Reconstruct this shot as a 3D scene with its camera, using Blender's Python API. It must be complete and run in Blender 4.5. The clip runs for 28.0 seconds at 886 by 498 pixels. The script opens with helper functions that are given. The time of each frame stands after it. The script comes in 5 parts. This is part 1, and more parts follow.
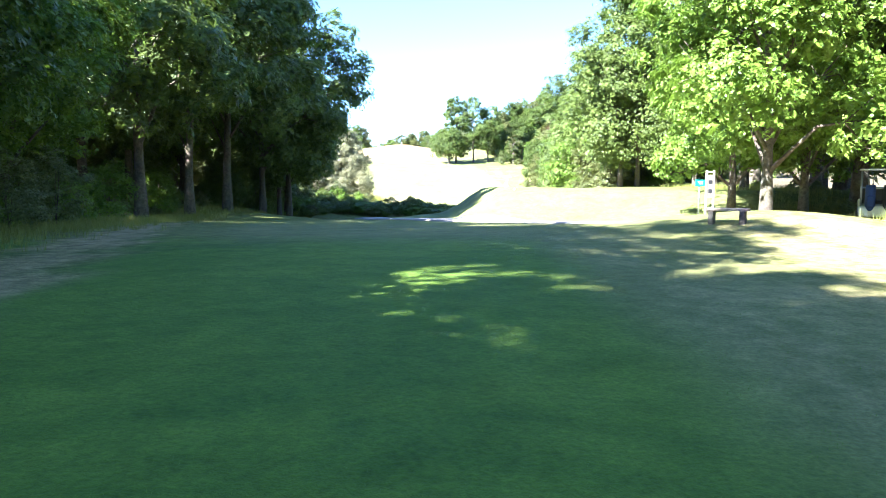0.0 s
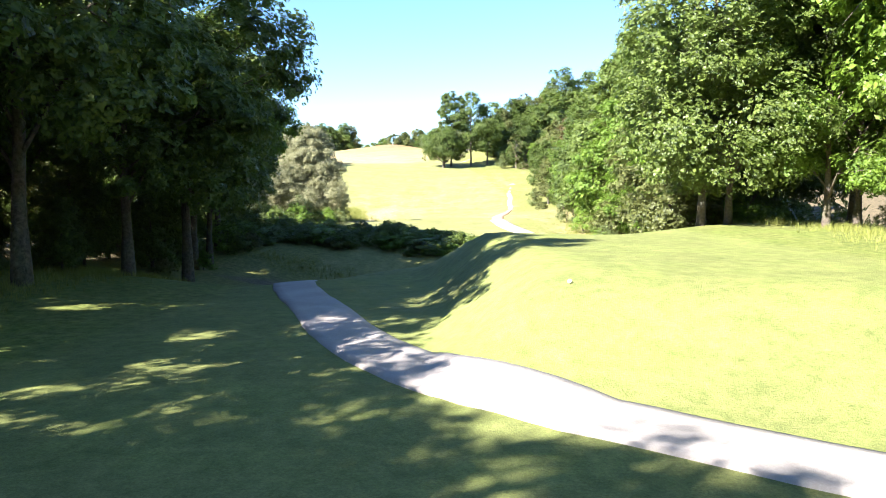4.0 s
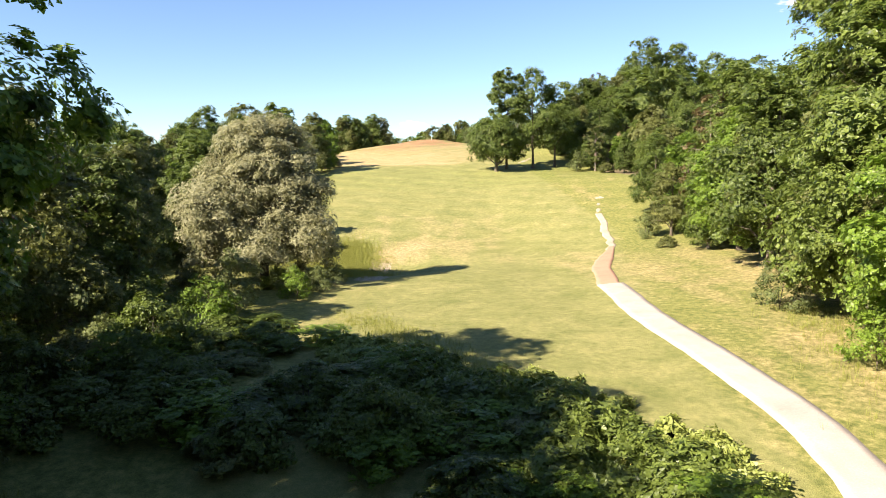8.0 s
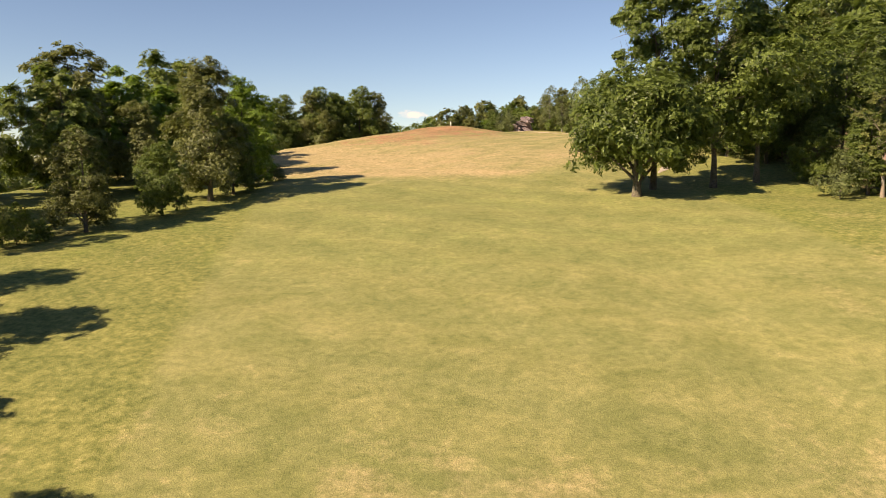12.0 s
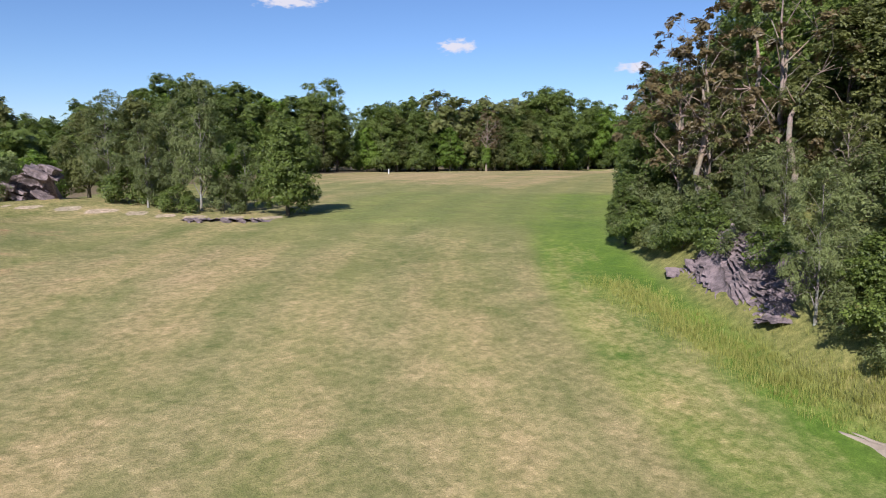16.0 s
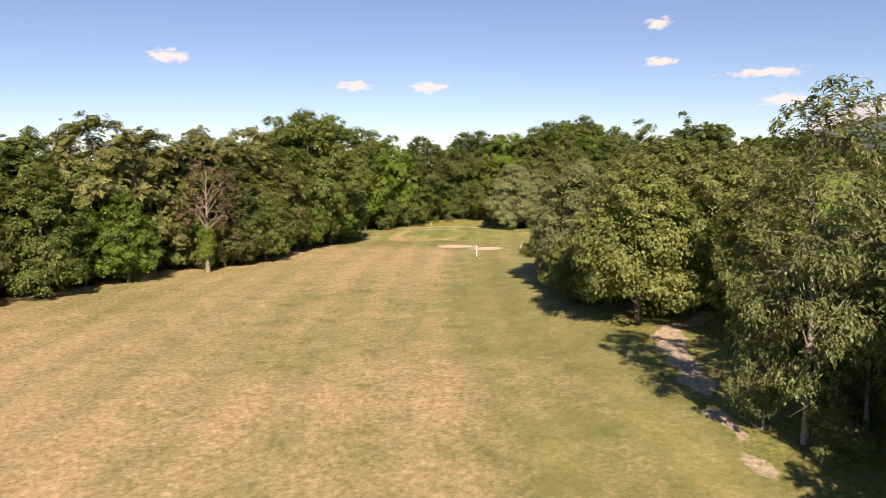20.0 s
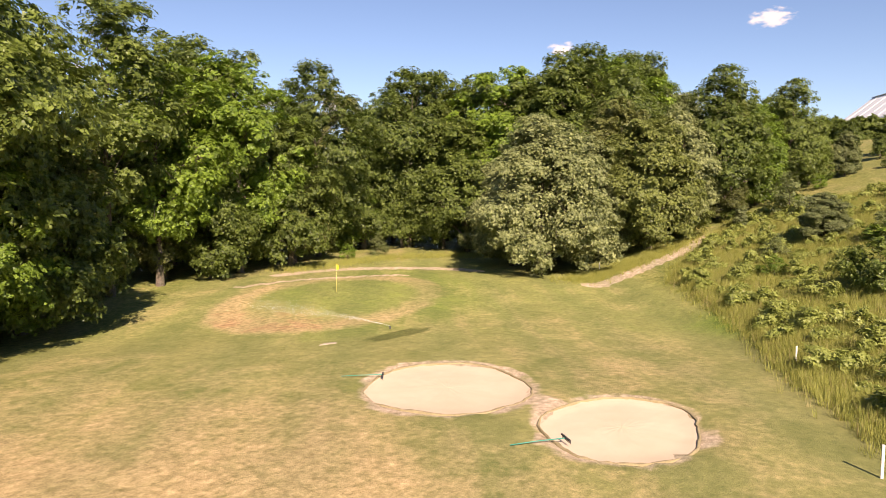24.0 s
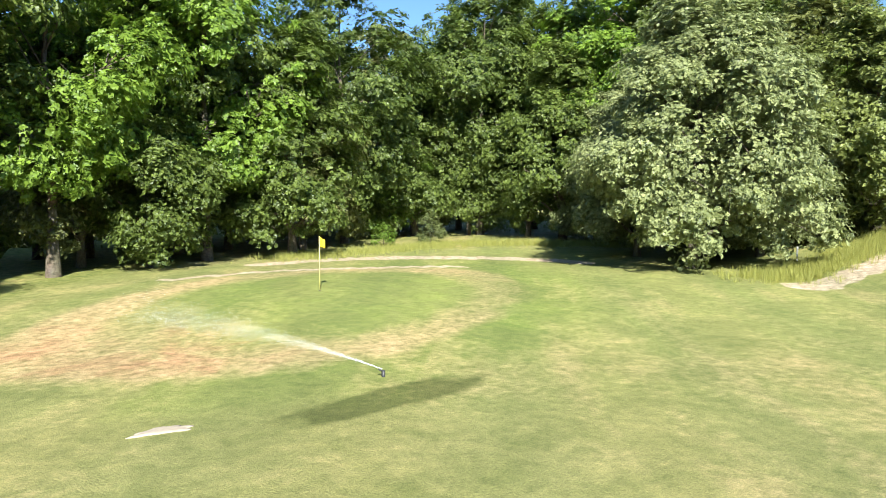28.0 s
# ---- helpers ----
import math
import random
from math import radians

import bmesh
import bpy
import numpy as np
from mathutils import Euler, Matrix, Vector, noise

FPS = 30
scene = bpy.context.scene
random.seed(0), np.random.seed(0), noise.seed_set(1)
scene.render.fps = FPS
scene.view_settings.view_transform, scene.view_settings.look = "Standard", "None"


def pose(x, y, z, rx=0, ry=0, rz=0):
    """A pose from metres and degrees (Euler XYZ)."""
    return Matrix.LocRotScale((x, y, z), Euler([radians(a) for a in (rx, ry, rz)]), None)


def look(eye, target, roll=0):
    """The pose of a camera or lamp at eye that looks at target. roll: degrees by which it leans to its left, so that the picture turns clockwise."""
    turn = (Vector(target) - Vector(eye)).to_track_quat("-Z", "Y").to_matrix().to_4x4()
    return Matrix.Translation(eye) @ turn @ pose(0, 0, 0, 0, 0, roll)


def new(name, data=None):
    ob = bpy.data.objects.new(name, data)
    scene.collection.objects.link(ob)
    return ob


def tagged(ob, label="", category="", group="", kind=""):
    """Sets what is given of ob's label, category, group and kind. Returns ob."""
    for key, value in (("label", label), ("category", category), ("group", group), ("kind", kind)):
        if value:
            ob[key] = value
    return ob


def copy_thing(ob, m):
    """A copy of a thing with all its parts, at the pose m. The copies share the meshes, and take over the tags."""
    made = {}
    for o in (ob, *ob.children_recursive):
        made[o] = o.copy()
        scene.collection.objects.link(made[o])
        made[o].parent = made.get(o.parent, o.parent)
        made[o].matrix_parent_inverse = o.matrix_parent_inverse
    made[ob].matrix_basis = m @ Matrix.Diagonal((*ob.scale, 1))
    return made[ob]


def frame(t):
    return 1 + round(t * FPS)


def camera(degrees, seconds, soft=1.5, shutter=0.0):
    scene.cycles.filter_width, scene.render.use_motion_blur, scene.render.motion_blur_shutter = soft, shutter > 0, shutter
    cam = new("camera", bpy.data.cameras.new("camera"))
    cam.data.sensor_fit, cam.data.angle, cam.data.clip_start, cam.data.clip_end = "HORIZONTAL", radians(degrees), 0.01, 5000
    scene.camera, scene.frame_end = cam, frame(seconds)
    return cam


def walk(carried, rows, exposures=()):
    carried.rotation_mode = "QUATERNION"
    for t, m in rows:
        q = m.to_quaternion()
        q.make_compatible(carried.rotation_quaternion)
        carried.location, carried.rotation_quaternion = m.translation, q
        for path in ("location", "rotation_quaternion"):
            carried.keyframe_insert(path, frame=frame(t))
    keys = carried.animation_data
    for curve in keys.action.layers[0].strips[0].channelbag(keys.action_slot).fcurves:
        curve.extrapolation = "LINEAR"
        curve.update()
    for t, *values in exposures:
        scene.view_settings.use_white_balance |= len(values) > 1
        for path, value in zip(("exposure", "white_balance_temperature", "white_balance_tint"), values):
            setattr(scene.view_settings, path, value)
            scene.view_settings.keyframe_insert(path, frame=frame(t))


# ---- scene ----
cam = camera(65.2, 28.0, 0.95)
PATH = [
    (0, (-1.151, 25.185, 0.615), (-1.215, 27.174, 0.414), 0.1),
    (0.5, (-1.27, 26.891, 0.707), (-1.327, 28.88, 0.508), 0.1),
    (1, (-1.359, 28.834, 0.825), (-1.407, 30.823, 0.626), 0.1),
    (1.5, (-1.337, 30.955, 0.931), (-1.375, 32.946, 0.736), 0.1),
    (2, (-1.112, 33.216, 1.098), (-1.146, 35.206, 0.904), 0.2),
    (2.5, (-0.925, 35.819, 1.29), (-0.958, 37.809, 1.096), 0.2),
    (4.5, (-1.105, 49.017, 2.615), (-1.18, 51.005, 2.405), 0.2),
    (5, (-1.26, 53.128, 2.758), (-1.358, 55.114, 2.548), 0.2),
    (5.5, (-1.329, 57.578, 2.891), (-1.447, 59.564, 2.682), 0.1),
    (6, (-1.612, 62.016, 3.21), (-1.749, 64.0, 2.998), 0.2),
    (6.5, (-1.864, 66.328, 3.484), (-2.017, 68.31, 3.268), 0.3),
    (7, (-2.222, 71.461, 3.778), (-2.389, 73.442, 3.559), 0.1),
    (7.5, (-2.888, 77.432, 4.238), (-3.062, 79.412, 4.015), -0.3),
    (8, (-3.571, 84.133, 4.661), (-3.753, 86.112, 4.433), -0.4),
    (8.5, (-4.802, 90.999, 4.808), (-4.982, 92.978, 4.579), -0.3),
    (9, (-5.788, 98.484, 4.711), (-5.976, 100.462, 4.485), -0.0),
    (9.5, (-7.013, 106.628, 5.032), (-7.206, 108.605, 4.801), -0.0),
    (10, (-8.218, 114.793, 5.274), (-8.415, 116.77, 5.04), -0.1),
    (10.5, (-9.339, 122.806, 5.671), (-9.544, 124.781, 5.429), -0.2),
    (11, (-10.612, 131.414, 5.753), (-10.825, 133.388, 5.508), -0.2),
    (11.5, (-12.256, 140.087, 6.096), (-12.468, 142.06, 5.847), -0.3),
    (13.5, (-20.029, 176.445, 10.463), (-19.82, 178.412, 10.171), 0.0),
    (14, (-20.698, 186.333, 11.346), (-20.307, 188.272, 11.047), 0.1),
    (14.5, (-20.857, 196.041, 12.539), (-20.299, 197.938, 12.239), 0.2),
    (15, (-20.516, 205.596, 13.794), (-19.757, 207.423, 13.496), 0.0),
    (15.5, (-18.239, 215.02, 14.786), (-17.296, 216.76, 14.495), -0.1),
    (16, (-15.506, 224.016, 15.735), (-14.371, 225.639, 15.459), -0.0),
    (16.5, (-12.101, 231.846, 16.777), (-10.817, 233.358, 16.518), -0.1),
    (17, (-8.033, 239.822, 17.712), (-6.643, 241.24, 17.471), 0.1),
    (17.5, (-3.243, 247.684, 18.42), (-1.784, 249.032, 18.194), 0.1),
    (18, (2.198, 255.702, 19.837), (3.724, 256.976, 19.617), 0.2),
    (18.5, (9.815, 263.854, 21.103), (11.394, 265.061, 20.883), 0.1),
    (19, (17.82, 271.07, 21.954), (19.436, 272.23, 21.741), 0.1),
    (19.5, (26.085, 278.571, 23.151), (27.736, 279.678, 22.931), -0.1),
    (20, (34.209, 285.964, 24.223), (35.879, 287.039, 23.99), -0.2),
    (20.5, (42.963, 293.067, 24.243), (44.653, 294.109, 24.003), -0.2),
    (21, (52.185, 300.39, 24.039), (53.899, 301.392, 23.803), 0.1),
    (21.5, (62.228, 307.557, 23.047), (63.957, 308.539, 22.835), 0.0),
    (23.5, (105.186, 333.656, 20.032), (106.986, 334.506, 19.845), -0.4),
    (24, (112.581, 337.842, 18.52), (114.38, 338.697, 18.34), 0.1),
    (24.5, (117.935, 340.811, 17.223), (119.732, 341.672, 17.054), -0.0),
    (25, (121.769, 343.01, 16.496), (123.566, 343.874, 16.332), -0.1),
    (25.5, (124.676, 344.588, 15.993), (126.469, 345.461, 15.832), -0.0),
    (26, (127.222, 345.872, 15.452), (129.007, 346.759, 15.294), 0.1),
    (26.5, (129.412, 346.595, 14.841), (131.18, 347.519, 14.694), -0.1),
    (27, (131.516, 347.52, 14.515), (133.262, 348.486, 14.369), 0.1),
    (27.5, (133.526, 348.035, 14.378), (135.241, 349.054, 14.229), 0.0),
    (28, (135.657, 348.543, 14.191), (137.337, 349.616, 14.042), -0.0),
]

EXPOSURES = [(0, 3.25, 5350, 12), (2.5, 2.9, 5500, 13), (4.5, 2.33, 6200, 11), (6, 2.2, 7000, 14), (7, 2.08, 7300, 14), (8, 1.68, 7150, 14), (9.5, 1.28, 8300, 19), (11, 1.12, 8600, 20), (13.5, 0.85, 8500, 18), (14.5, 0.66, 7600, 19),
             (15.0, 0.53, 6200, 28), (15.4, 0.5, 6100, 25), (16, 0.62, 5900, 17), (16.6, 0.76, 6800, 19), (17.5, 1.02, 8700, 21), (18.3, 1.08, 9800, 26), (19.5, 0.91, 7900, 24), (21.5, 0.86, 7500, 31), (24, 1.18, 7900, 25), (25, 1.18, 6900, 21), (26, 1.22, 6500, 15), (28, 1.6, 6100, 4)]
walk(cam, [(t, look(eye, target, roll)) for t, eye, target, roll in PATH], EXPOSURES)

# ---- light: a clear summer morning, the sun behind the camera's left shoulder ----
SUN_AZ, SUN_EL = 229.0, 37.0  # degrees clockwise from +y, and above the horizon
world = bpy.data.worlds.new("sky")
scene.world = world
world.use_nodes = True
wn, wl = world.node_tree.nodes, world.node_tree.links
sky = wn.new("ShaderNodeTexSky")
sky.sky_type, sky.sun_disc = "NISHITA", False
sky.sun_elevation, sky.sun_rotation = radians(SUN_EL), radians(SUN_AZ)
sky.air_density, sky.dust_density, sky.ozone_density = 0.85, 0.0, 5.5
wn["Background"].inputs["Strength"].default_value = 0.071
wl.new(sky.outputs["Color"], wn["Background"].inputs["Color"])


def clouds():
    """Small fair-weather puffs low in the sky: bearing and height in radians, half width and half height."""
    puffs = [(0.63, 0.146, 0.027, 0.010), (0.873, 0.114, 0.027, 0.007), (0.98, 0.113, 0.026, 0.009), (1.294, 0.189, 0.017, 0.008), (1.297, 0.14, 0.022, 0.007), (1.429, 0.12, 0.05, 0.006),
             (1.454, 0.085, 0.034, 0.008), (0.398, 0.2, 0.047, 0.008), (-0.13, 0.063, 0.018, 0.006), (1.56, 0.212, 0.025, 0.011)]

    def calc(how, a, b=0.0):
        n = wn.new("ShaderNodeMath")
        n.operation = how
        for value, socket in ((a, n.inputs[0]), (b, n.inputs[1])):
            if hasattr(value, "links"):
                wl.new(value, socket)
            else:
                socket.default_value = value
        return n.outputs[0]

    where, split = wn.new("ShaderNodeTexCoord"), wn.new("ShaderNodeSeparateXYZ")
    wl.new(where.outputs["Generated"], split.inputs[0])
    az, el = calc("ARCTAN2", split.outputs[0], split.outputs[1]), calc("ARCSINE", split.outputs[2])
    flat = wn.new("ShaderNodeCombineXYZ")
    wl.new(az, flat.inputs[0])
    wl.new(calc("MULTIPLY", el, 2.2), flat.inputs[1])
    rag = wn.new("ShaderNodeTexNoise")
    rag.inputs["Scale"].default_value, rag.inputs["Detail"].default_value = 70.0, 5.0
    wl.new(flat.outputs[0], rag.inputs["Vector"])
    total = 0.0
    for a, e, w, h in puffs:
        u, v = calc("DIVIDE", calc("SUBTRACT", az, a), w), calc("DIVIDE", calc("SUBTRACT", el, e), h)
        r = calc("SQRT", calc("ADD", calc("MULTIPLY", u, u), calc("MULTIPLY", v, v)))
        r = calc("ADD", r, calc("MULTIPLY", calc("SUBTRACT", rag.outputs["Fac"], 0.5), 2.2))
        soft = wn.new("ShaderNodeMapRange")
        soft.interpolation_type = "SMOOTHSTEP"
        wl.new(r, soft.inputs["Value"])
        for socket, value in zip(("From Min", "From Max", "To Min", "To Max"), (0.35, 1.15, 0.9, 0.0)):
            soft.inputs[socket].default_value = value
        total = calc("MAXIMUM", total, soft.outputs["Result"])
    white, blend = wn.new("ShaderNodeBackground"), wn.new("ShaderNodeMixShader")
    white.inputs["Color"].default_value, white.inputs["Strength"].default_value = (1.0, 0.95, 0.93, 1), 0.55
    wl.new(total, blend.inputs[0])
    wl.new(wn["Background"].outputs[0], blend.inputs[1])
    wl.new(white.outputs[0], blend.inputs[2])
    wl.new(blend.outputs[0], wn["World Output"].inputs["Surface"])


clouds()
sun = new("sun", bpy.data.lights.new("sun", "SUN"))
sun.data.energy, sun.data.angle, sun.data.color = 5.0, radians(0.55), (1.0, 0.94, 0.84)
sun_way = Vector((math.sin(radians(SUN_AZ)) * math.cos(radians(SUN_EL)), math.cos(radians(SUN_AZ)) * math.cos(radians(SUN_EL)), math.sin(radians(SUN_EL))))
sun.rotation_euler = sun_way.to_track_quat("Z", "Y").to_euler()


# ---- materials ----
def material(name):
    m = bpy.data.materials.new(name)
    m.use_nodes = True
    return m, m.node_tree.nodes, m.node_tree.links, m.node_tree.nodes["Principled BSDF"]


def ramp(nodes, stops):
    r = nodes.new("ShaderNodeValToRGB")
    for n, (at, color) in enumerate(stops):
        e = r.color_ramp.elements[n] if n < 2 else r.color_ramp.elements.new(at)
        e.position, e.color = at, (*color, 1)
    return r


def noise_of(nodes, links, vector, scale, detail=4.0, rough=0.6, warp=0.0):
    n = nodes.new("ShaderNodeTexNoise")
    n.inputs["Scale"].default_value, n.inputs["Detail"].default_value = scale, detail
    n.inputs["Roughness"].default_value, n.inputs["Distortion"].default_value = rough, warp
    links.new(vector, n.inputs["Vector"])
    return n


def mixed(nodes, links, how, factor, a, b):
    m = nodes.new("ShaderNodeMix")
    m.data_type, m.blend_type = "RGBA", how
    for value, socket in ((factor, m.inputs[0]), (a, m.inputs[6]), (b, m.inputs[7])):
        if hasattr(value, "links"):
            links.new(value, socket)
        elif isinstance(value, tuple):
            socket.default_value = (*value, 1)
        else:
            socket.default_value = value
    return m.outputs[2]


def maths(nodes, links, how, a, b=0.0, clamp=False):
    m = nodes.new("ShaderNodeMath")
    m.operation, m.use_clamp = how, clamp
    for value, socket in ((a, m.inputs[0]), (b, m.inputs[1])):
        if hasattr(value, "links"):
            links.new(value, socket)
        else:
            socket.default_value = value
    return m.outputs[0]


def bumped(nodes, links, bsdf, heights, strength, distance):
    b = nodes.new("ShaderNodeBump")
    b.inputs["Strength"].default_value, b.inputs["Distance"].default_value = strength, distance
    links.new(heights, b.inputs["Height"])
    links.new(b.outputs["Normal"], bsdf.inputs["Normal"])


def leaf_material(name, dark, light, through_color, gloss=0.38, fine=10.0, gaps=0.62):
    """Leaves: two greens that vary from leaf to leaf and tree to tree, some light passing through."""
    m, nodes, links, bsdf = material(name)
    geo, info, tc = nodes.new("ShaderNodeNewGeometry"), nodes.new("ShaderNodeObjectInfo"), nodes.new("ShaderNodeTexCoord")
    # each spray is broken up into single leaves, with a tone and a tilt of their own and gaps between them
    cell = nodes.new("ShaderNodeTexVoronoi")
    cell.inputs["Scale"].default_value = fine
    links.new(tc.outputs["Object"], cell.inputs["Vector"])
    tilt = nodes.new("ShaderNodeVectorMath")
    tilt.operation = "MULTIPLY_ADD"
    links.new(cell.outputs["Color"], tilt.inputs[0])
    tilt.inputs[1].default_value = (0.8, 0.8, 0.8)
    shift = nodes.new("ShaderNodeVectorMath")
    shift.operation = "SUBTRACT"
    links.new(geo.outputs["Normal"], shift.inputs[0])
    shift.inputs[1].default_value = (0.40, 0.40, 0.38)
    links.new(shift.outputs[0], tilt.inputs[2])
    unit = nodes.new("ShaderNodeVectorMath")
    unit.operation = "NORMALIZE"
    links.new(tilt.outputs[0], unit.inputs[0])
    links.new(unit.outputs[0], bsdf.inputs["Normal"])
    tone = nodes.new("ShaderNodeSeparateColor")
    links.new(cell.outputs["Color"], tone.inputs[0])
    mixer = maths(nodes, links, "ADD", maths(nodes, links, "MULTIPLY", geo.outputs["Random Per Island"], 0.50), maths(nodes, links, "MULTIPLY", info.outputs["Random"], 0.25))
    mixer = maths(nodes, links, "ADD", mixer, maths(nodes, links, "MULTIPLY", tone.outputs[0], 0.25))
    mixer = maths(nodes, links, "POWER", mixer, 1.2, True)
    base = mixed(nodes, links, "MIX", mixer, dark, light)
    links.new(base, bsdf.inputs["Base Color"])
    bsdf.inputs["Roughness"].default_value, bsdf.inputs["Specular IOR Level"].default_value = 0.45, gloss
    thin = nodes.new("ShaderNodeBsdfTranslucent")
    links.new(mixed(nodes, links, "MIX", mixer, through_color, light), thin.inputs["Color"])
    both = nodes.new("ShaderNodeMixShader")
    both.inputs[0].default_value = 0.34
    links.new(bsdf.outputs[0], both.inputs[1])
    links.new(thin.outputs[0], both.inputs[2])
    if not gaps:
        links.new(both.outputs[0], nodes["Material Output"].inputs["Surface"])
        return m
    clear, cut = nodes.new("ShaderNodeBsdfTransparent"), nodes.new("ShaderNodeMixShader")
    links.new(maths(nodes, links, "GREATER_THAN", cell.outputs["Distance"], gaps), cut.inputs[0])
    links.new(both.outputs[0], cut.inputs[1])
    links.new(clear.outputs[0], cut.inputs[2])
    links.new(cut.outputs[0], nodes["Material Output"].inputs["Surface"])
    return m


LEAF = {
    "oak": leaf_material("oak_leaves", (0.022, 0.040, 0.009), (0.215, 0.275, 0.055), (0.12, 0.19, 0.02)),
    "lime": leaf_material("lime_leaves", (0.036, 0.072, 0.010), (0.270, 0.390, 0.050), (0.19, 0.31, 0.02)),
    "olive": leaf_material("olive_leaves", (0.038, 0.049, 0.014), (0.270, 0.285, 0.085), (0.15, 0.17, 0.03)),
    "birch": leaf_material("birch_leaves", (0.045, 0.062, 0.020), (0.275, 0.315, 0.110), (0.16, 0.20, 0.04)),
    "willow": leaf_material("willow_leaves", (0.130, 0.122, 0.054), (0.450, 0.440, 0.245), (0.28, 0.28, 0.10), fine=17.0, gaps=0.66),
    "sallow": leaf_material("sallow_leaves", (0.036, 0.052, 0.012), (0.330, 0.370, 0.100), (0.17, 0.22, 0.03)),
    "silver": leaf_material("silver_leaves", (0.034, 0.056, 0.018), (0.435, 0.468, 0.200), (0.18, 0.24, 0.05), fine=12.0),
    # brightened green: sunlight on the open scrub is put into the colour
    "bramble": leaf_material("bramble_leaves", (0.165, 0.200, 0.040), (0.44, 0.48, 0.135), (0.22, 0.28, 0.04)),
    "brown": leaf_material("brown_leaves", (0.085, 0.066, 0.030), (0.26, 0.195, 0.085), (0.16, 0.10, 0.04)),
}


def bark_material(name, dark, light, scale=9.0):
    m, nodes, links, bsdf = material(name)
    tc = nodes.new("ShaderNodeTexCoord")
    n = noise_of(nodes, links, tc.outputs["Object"], scale, 6, 0.7, 0.4)
    patches = noise_of(nodes, links, tc.outputs["Object"], 1.1, 2)
    r = ramp(nodes, [(0.3, dark), (0.7, light)])
    links.new(n.outputs["Fac"], r.inputs["Fac"])
    links.new(mixed(nodes, links, "MULTIPLY", 0.5, r.outputs["Color"], patches.outputs["Color"]), bsdf.inputs["Base Color"])
    bsdf.inputs["Roughness"].default_value = 0.95
    bumped(nodes, links, bsdf, n.outputs["Fac"], 0.8, 0.05)
    return m


BARK = bark_material("bark", (0.06, 0.045, 0.03), (0.24, 0.19, 0.14))
BIRCH_BARK = bark_material("birch_bark", (0.12, 0.10, 0.085), (0.46, 0.42, 0.37), 5.0)
DEAD_WOOD = bark_material("dead_wood", (0.20, 0.15, 0.11), (0.42, 0.33, 0.26))


def ground_material():
    """Mown, rough and dry grass, soil and litter, told apart by the ground's own attributes."""
    m, nodes, links, bsdf = material("turf")
    tc = nodes.new("ShaderNodeTexCoord")
    pos = tc.outputs["Object"]

    def attr(name):
        a = nodes.new("ShaderNodeAttribute")
        a.attribute_name = name
        return a.outputs["Fac"]

    lie = nodes.new("ShaderNodeAttribute")
    lie.attribute_name = "hole"
    streak = noise_of(nodes, links, lie.outputs["Vector"], 1.0, 4, 0.6, 0.3)
    broad = noise_of(nodes, links, pos, 0.045, 4, 0.6, 0.8)
    mid = noise_of(nodes, links, pos, 0.35, 5, 0.65, 0.6)
    fine = noise_of(nodes, links, pos, 3.2, 6, 0.75)
    blade = noise_of(nodes, links, pos, 22.0, 3, 0.8)
    worn = noise_of(nodes, links, pos, 0.9, 5, 0.7, 1.2)
    turf = ramp(nodes, [(0.25, (0.160, 0.167, 0.055)), (0.75, (0.275, 0.252, 0.104))])
    links.new(mid.outputs["Fac"], turf.inputs["Fac"])
    lush = ramp(nodes, [(0.3, (0.076, 0.146, 0.017)), (0.7, (0.160, 0.230, 0.031))])
    links.new(mid.outputs["Fac"], lush.inputs["Fac"])
    straw = ramp(nodes, [(0.3, (0.280, 0.198, 0.098)), (0.7, (0.490, 0.364, 0.205))])
    links.new(fine.outputs["Fac"], straw.inputs["Fac"])
    rough = ramp(nodes, [(0.3, (0.115, 0.130, 0.034)), (0.7, (0.25, 0.235, 0.080))])
    links.new(fine.outputs["Fac"], rough.inputs["Fac"])
    soil = ramp(nodes, [(0.3, (0.085, 0.070, 0.040)), (0.7, (0.22, 0.165, 0.10))])
    links.new(fine.outputs["Fac"], soil.inputs["Fac"])

    def edge(name, lo, hi, blur=0.5):
        # an attribute with its edge broken up by noise
        shifted = maths(nodes, links, "ADD", attr(name), maths(nodes, links, "MULTIPLY", maths(nodes, links, "SUBTRACT", mid.outputs["Fac"], 0.5), blur))
        r = nodes.new("ShaderNodeMapRange")
        r.interpolation_type = "SMOOTHSTEP"
        links.new(shifted, r.inputs["Value"])
        r.inputs["From Min"].default_value, r.inputs["From Max"].default_value = lo, hi
        return r.outputs["Result"]

    color = mixed(nodes, links, "MIX", edge("mown", 0.3, 0.7), rough.outputs["Color"], turf.outputs["Color"])
    color = mixed(nodes, links, "MIX", edge("lush", 0.2, 0.8), color, lush.outputs["Color"])
    patch = maths(nodes, links, "ADD", attr("dry"), maths(nodes, links, "MULTIPLY", maths(nodes, links, "SUBTRACT", broad.outputs["Fac"], 0.5), 1.5))
    patch = maths(nodes, links, "ADD", patch, maths(nodes, links, "MULTIPLY", maths(nodes, links, "SUBTRACT", streak.outputs["Fac"], 0.5), 1.0))
    patch = maths(nodes, links, "ADD", patch, maths(nodes, links, "MULTIPLY", maths(nodes, links, "SUBTRACT", mid.outputs["Fac"], 0.5), 1.2))
    patch = maths(nodes, links, "ADD", patch, maths(nodes, links, "MULTIPLY", maths(nodes, links, "SUBTRACT", fine.outputs["Fac"], 0.5), 0.7))
    span = nodes.new("ShaderNodeMapRange")
    links.new(patch, span.inputs["Value"])
    span.inputs["From Min"].default_value, span.inputs["From Max"].default_value = 0.1, 0.85
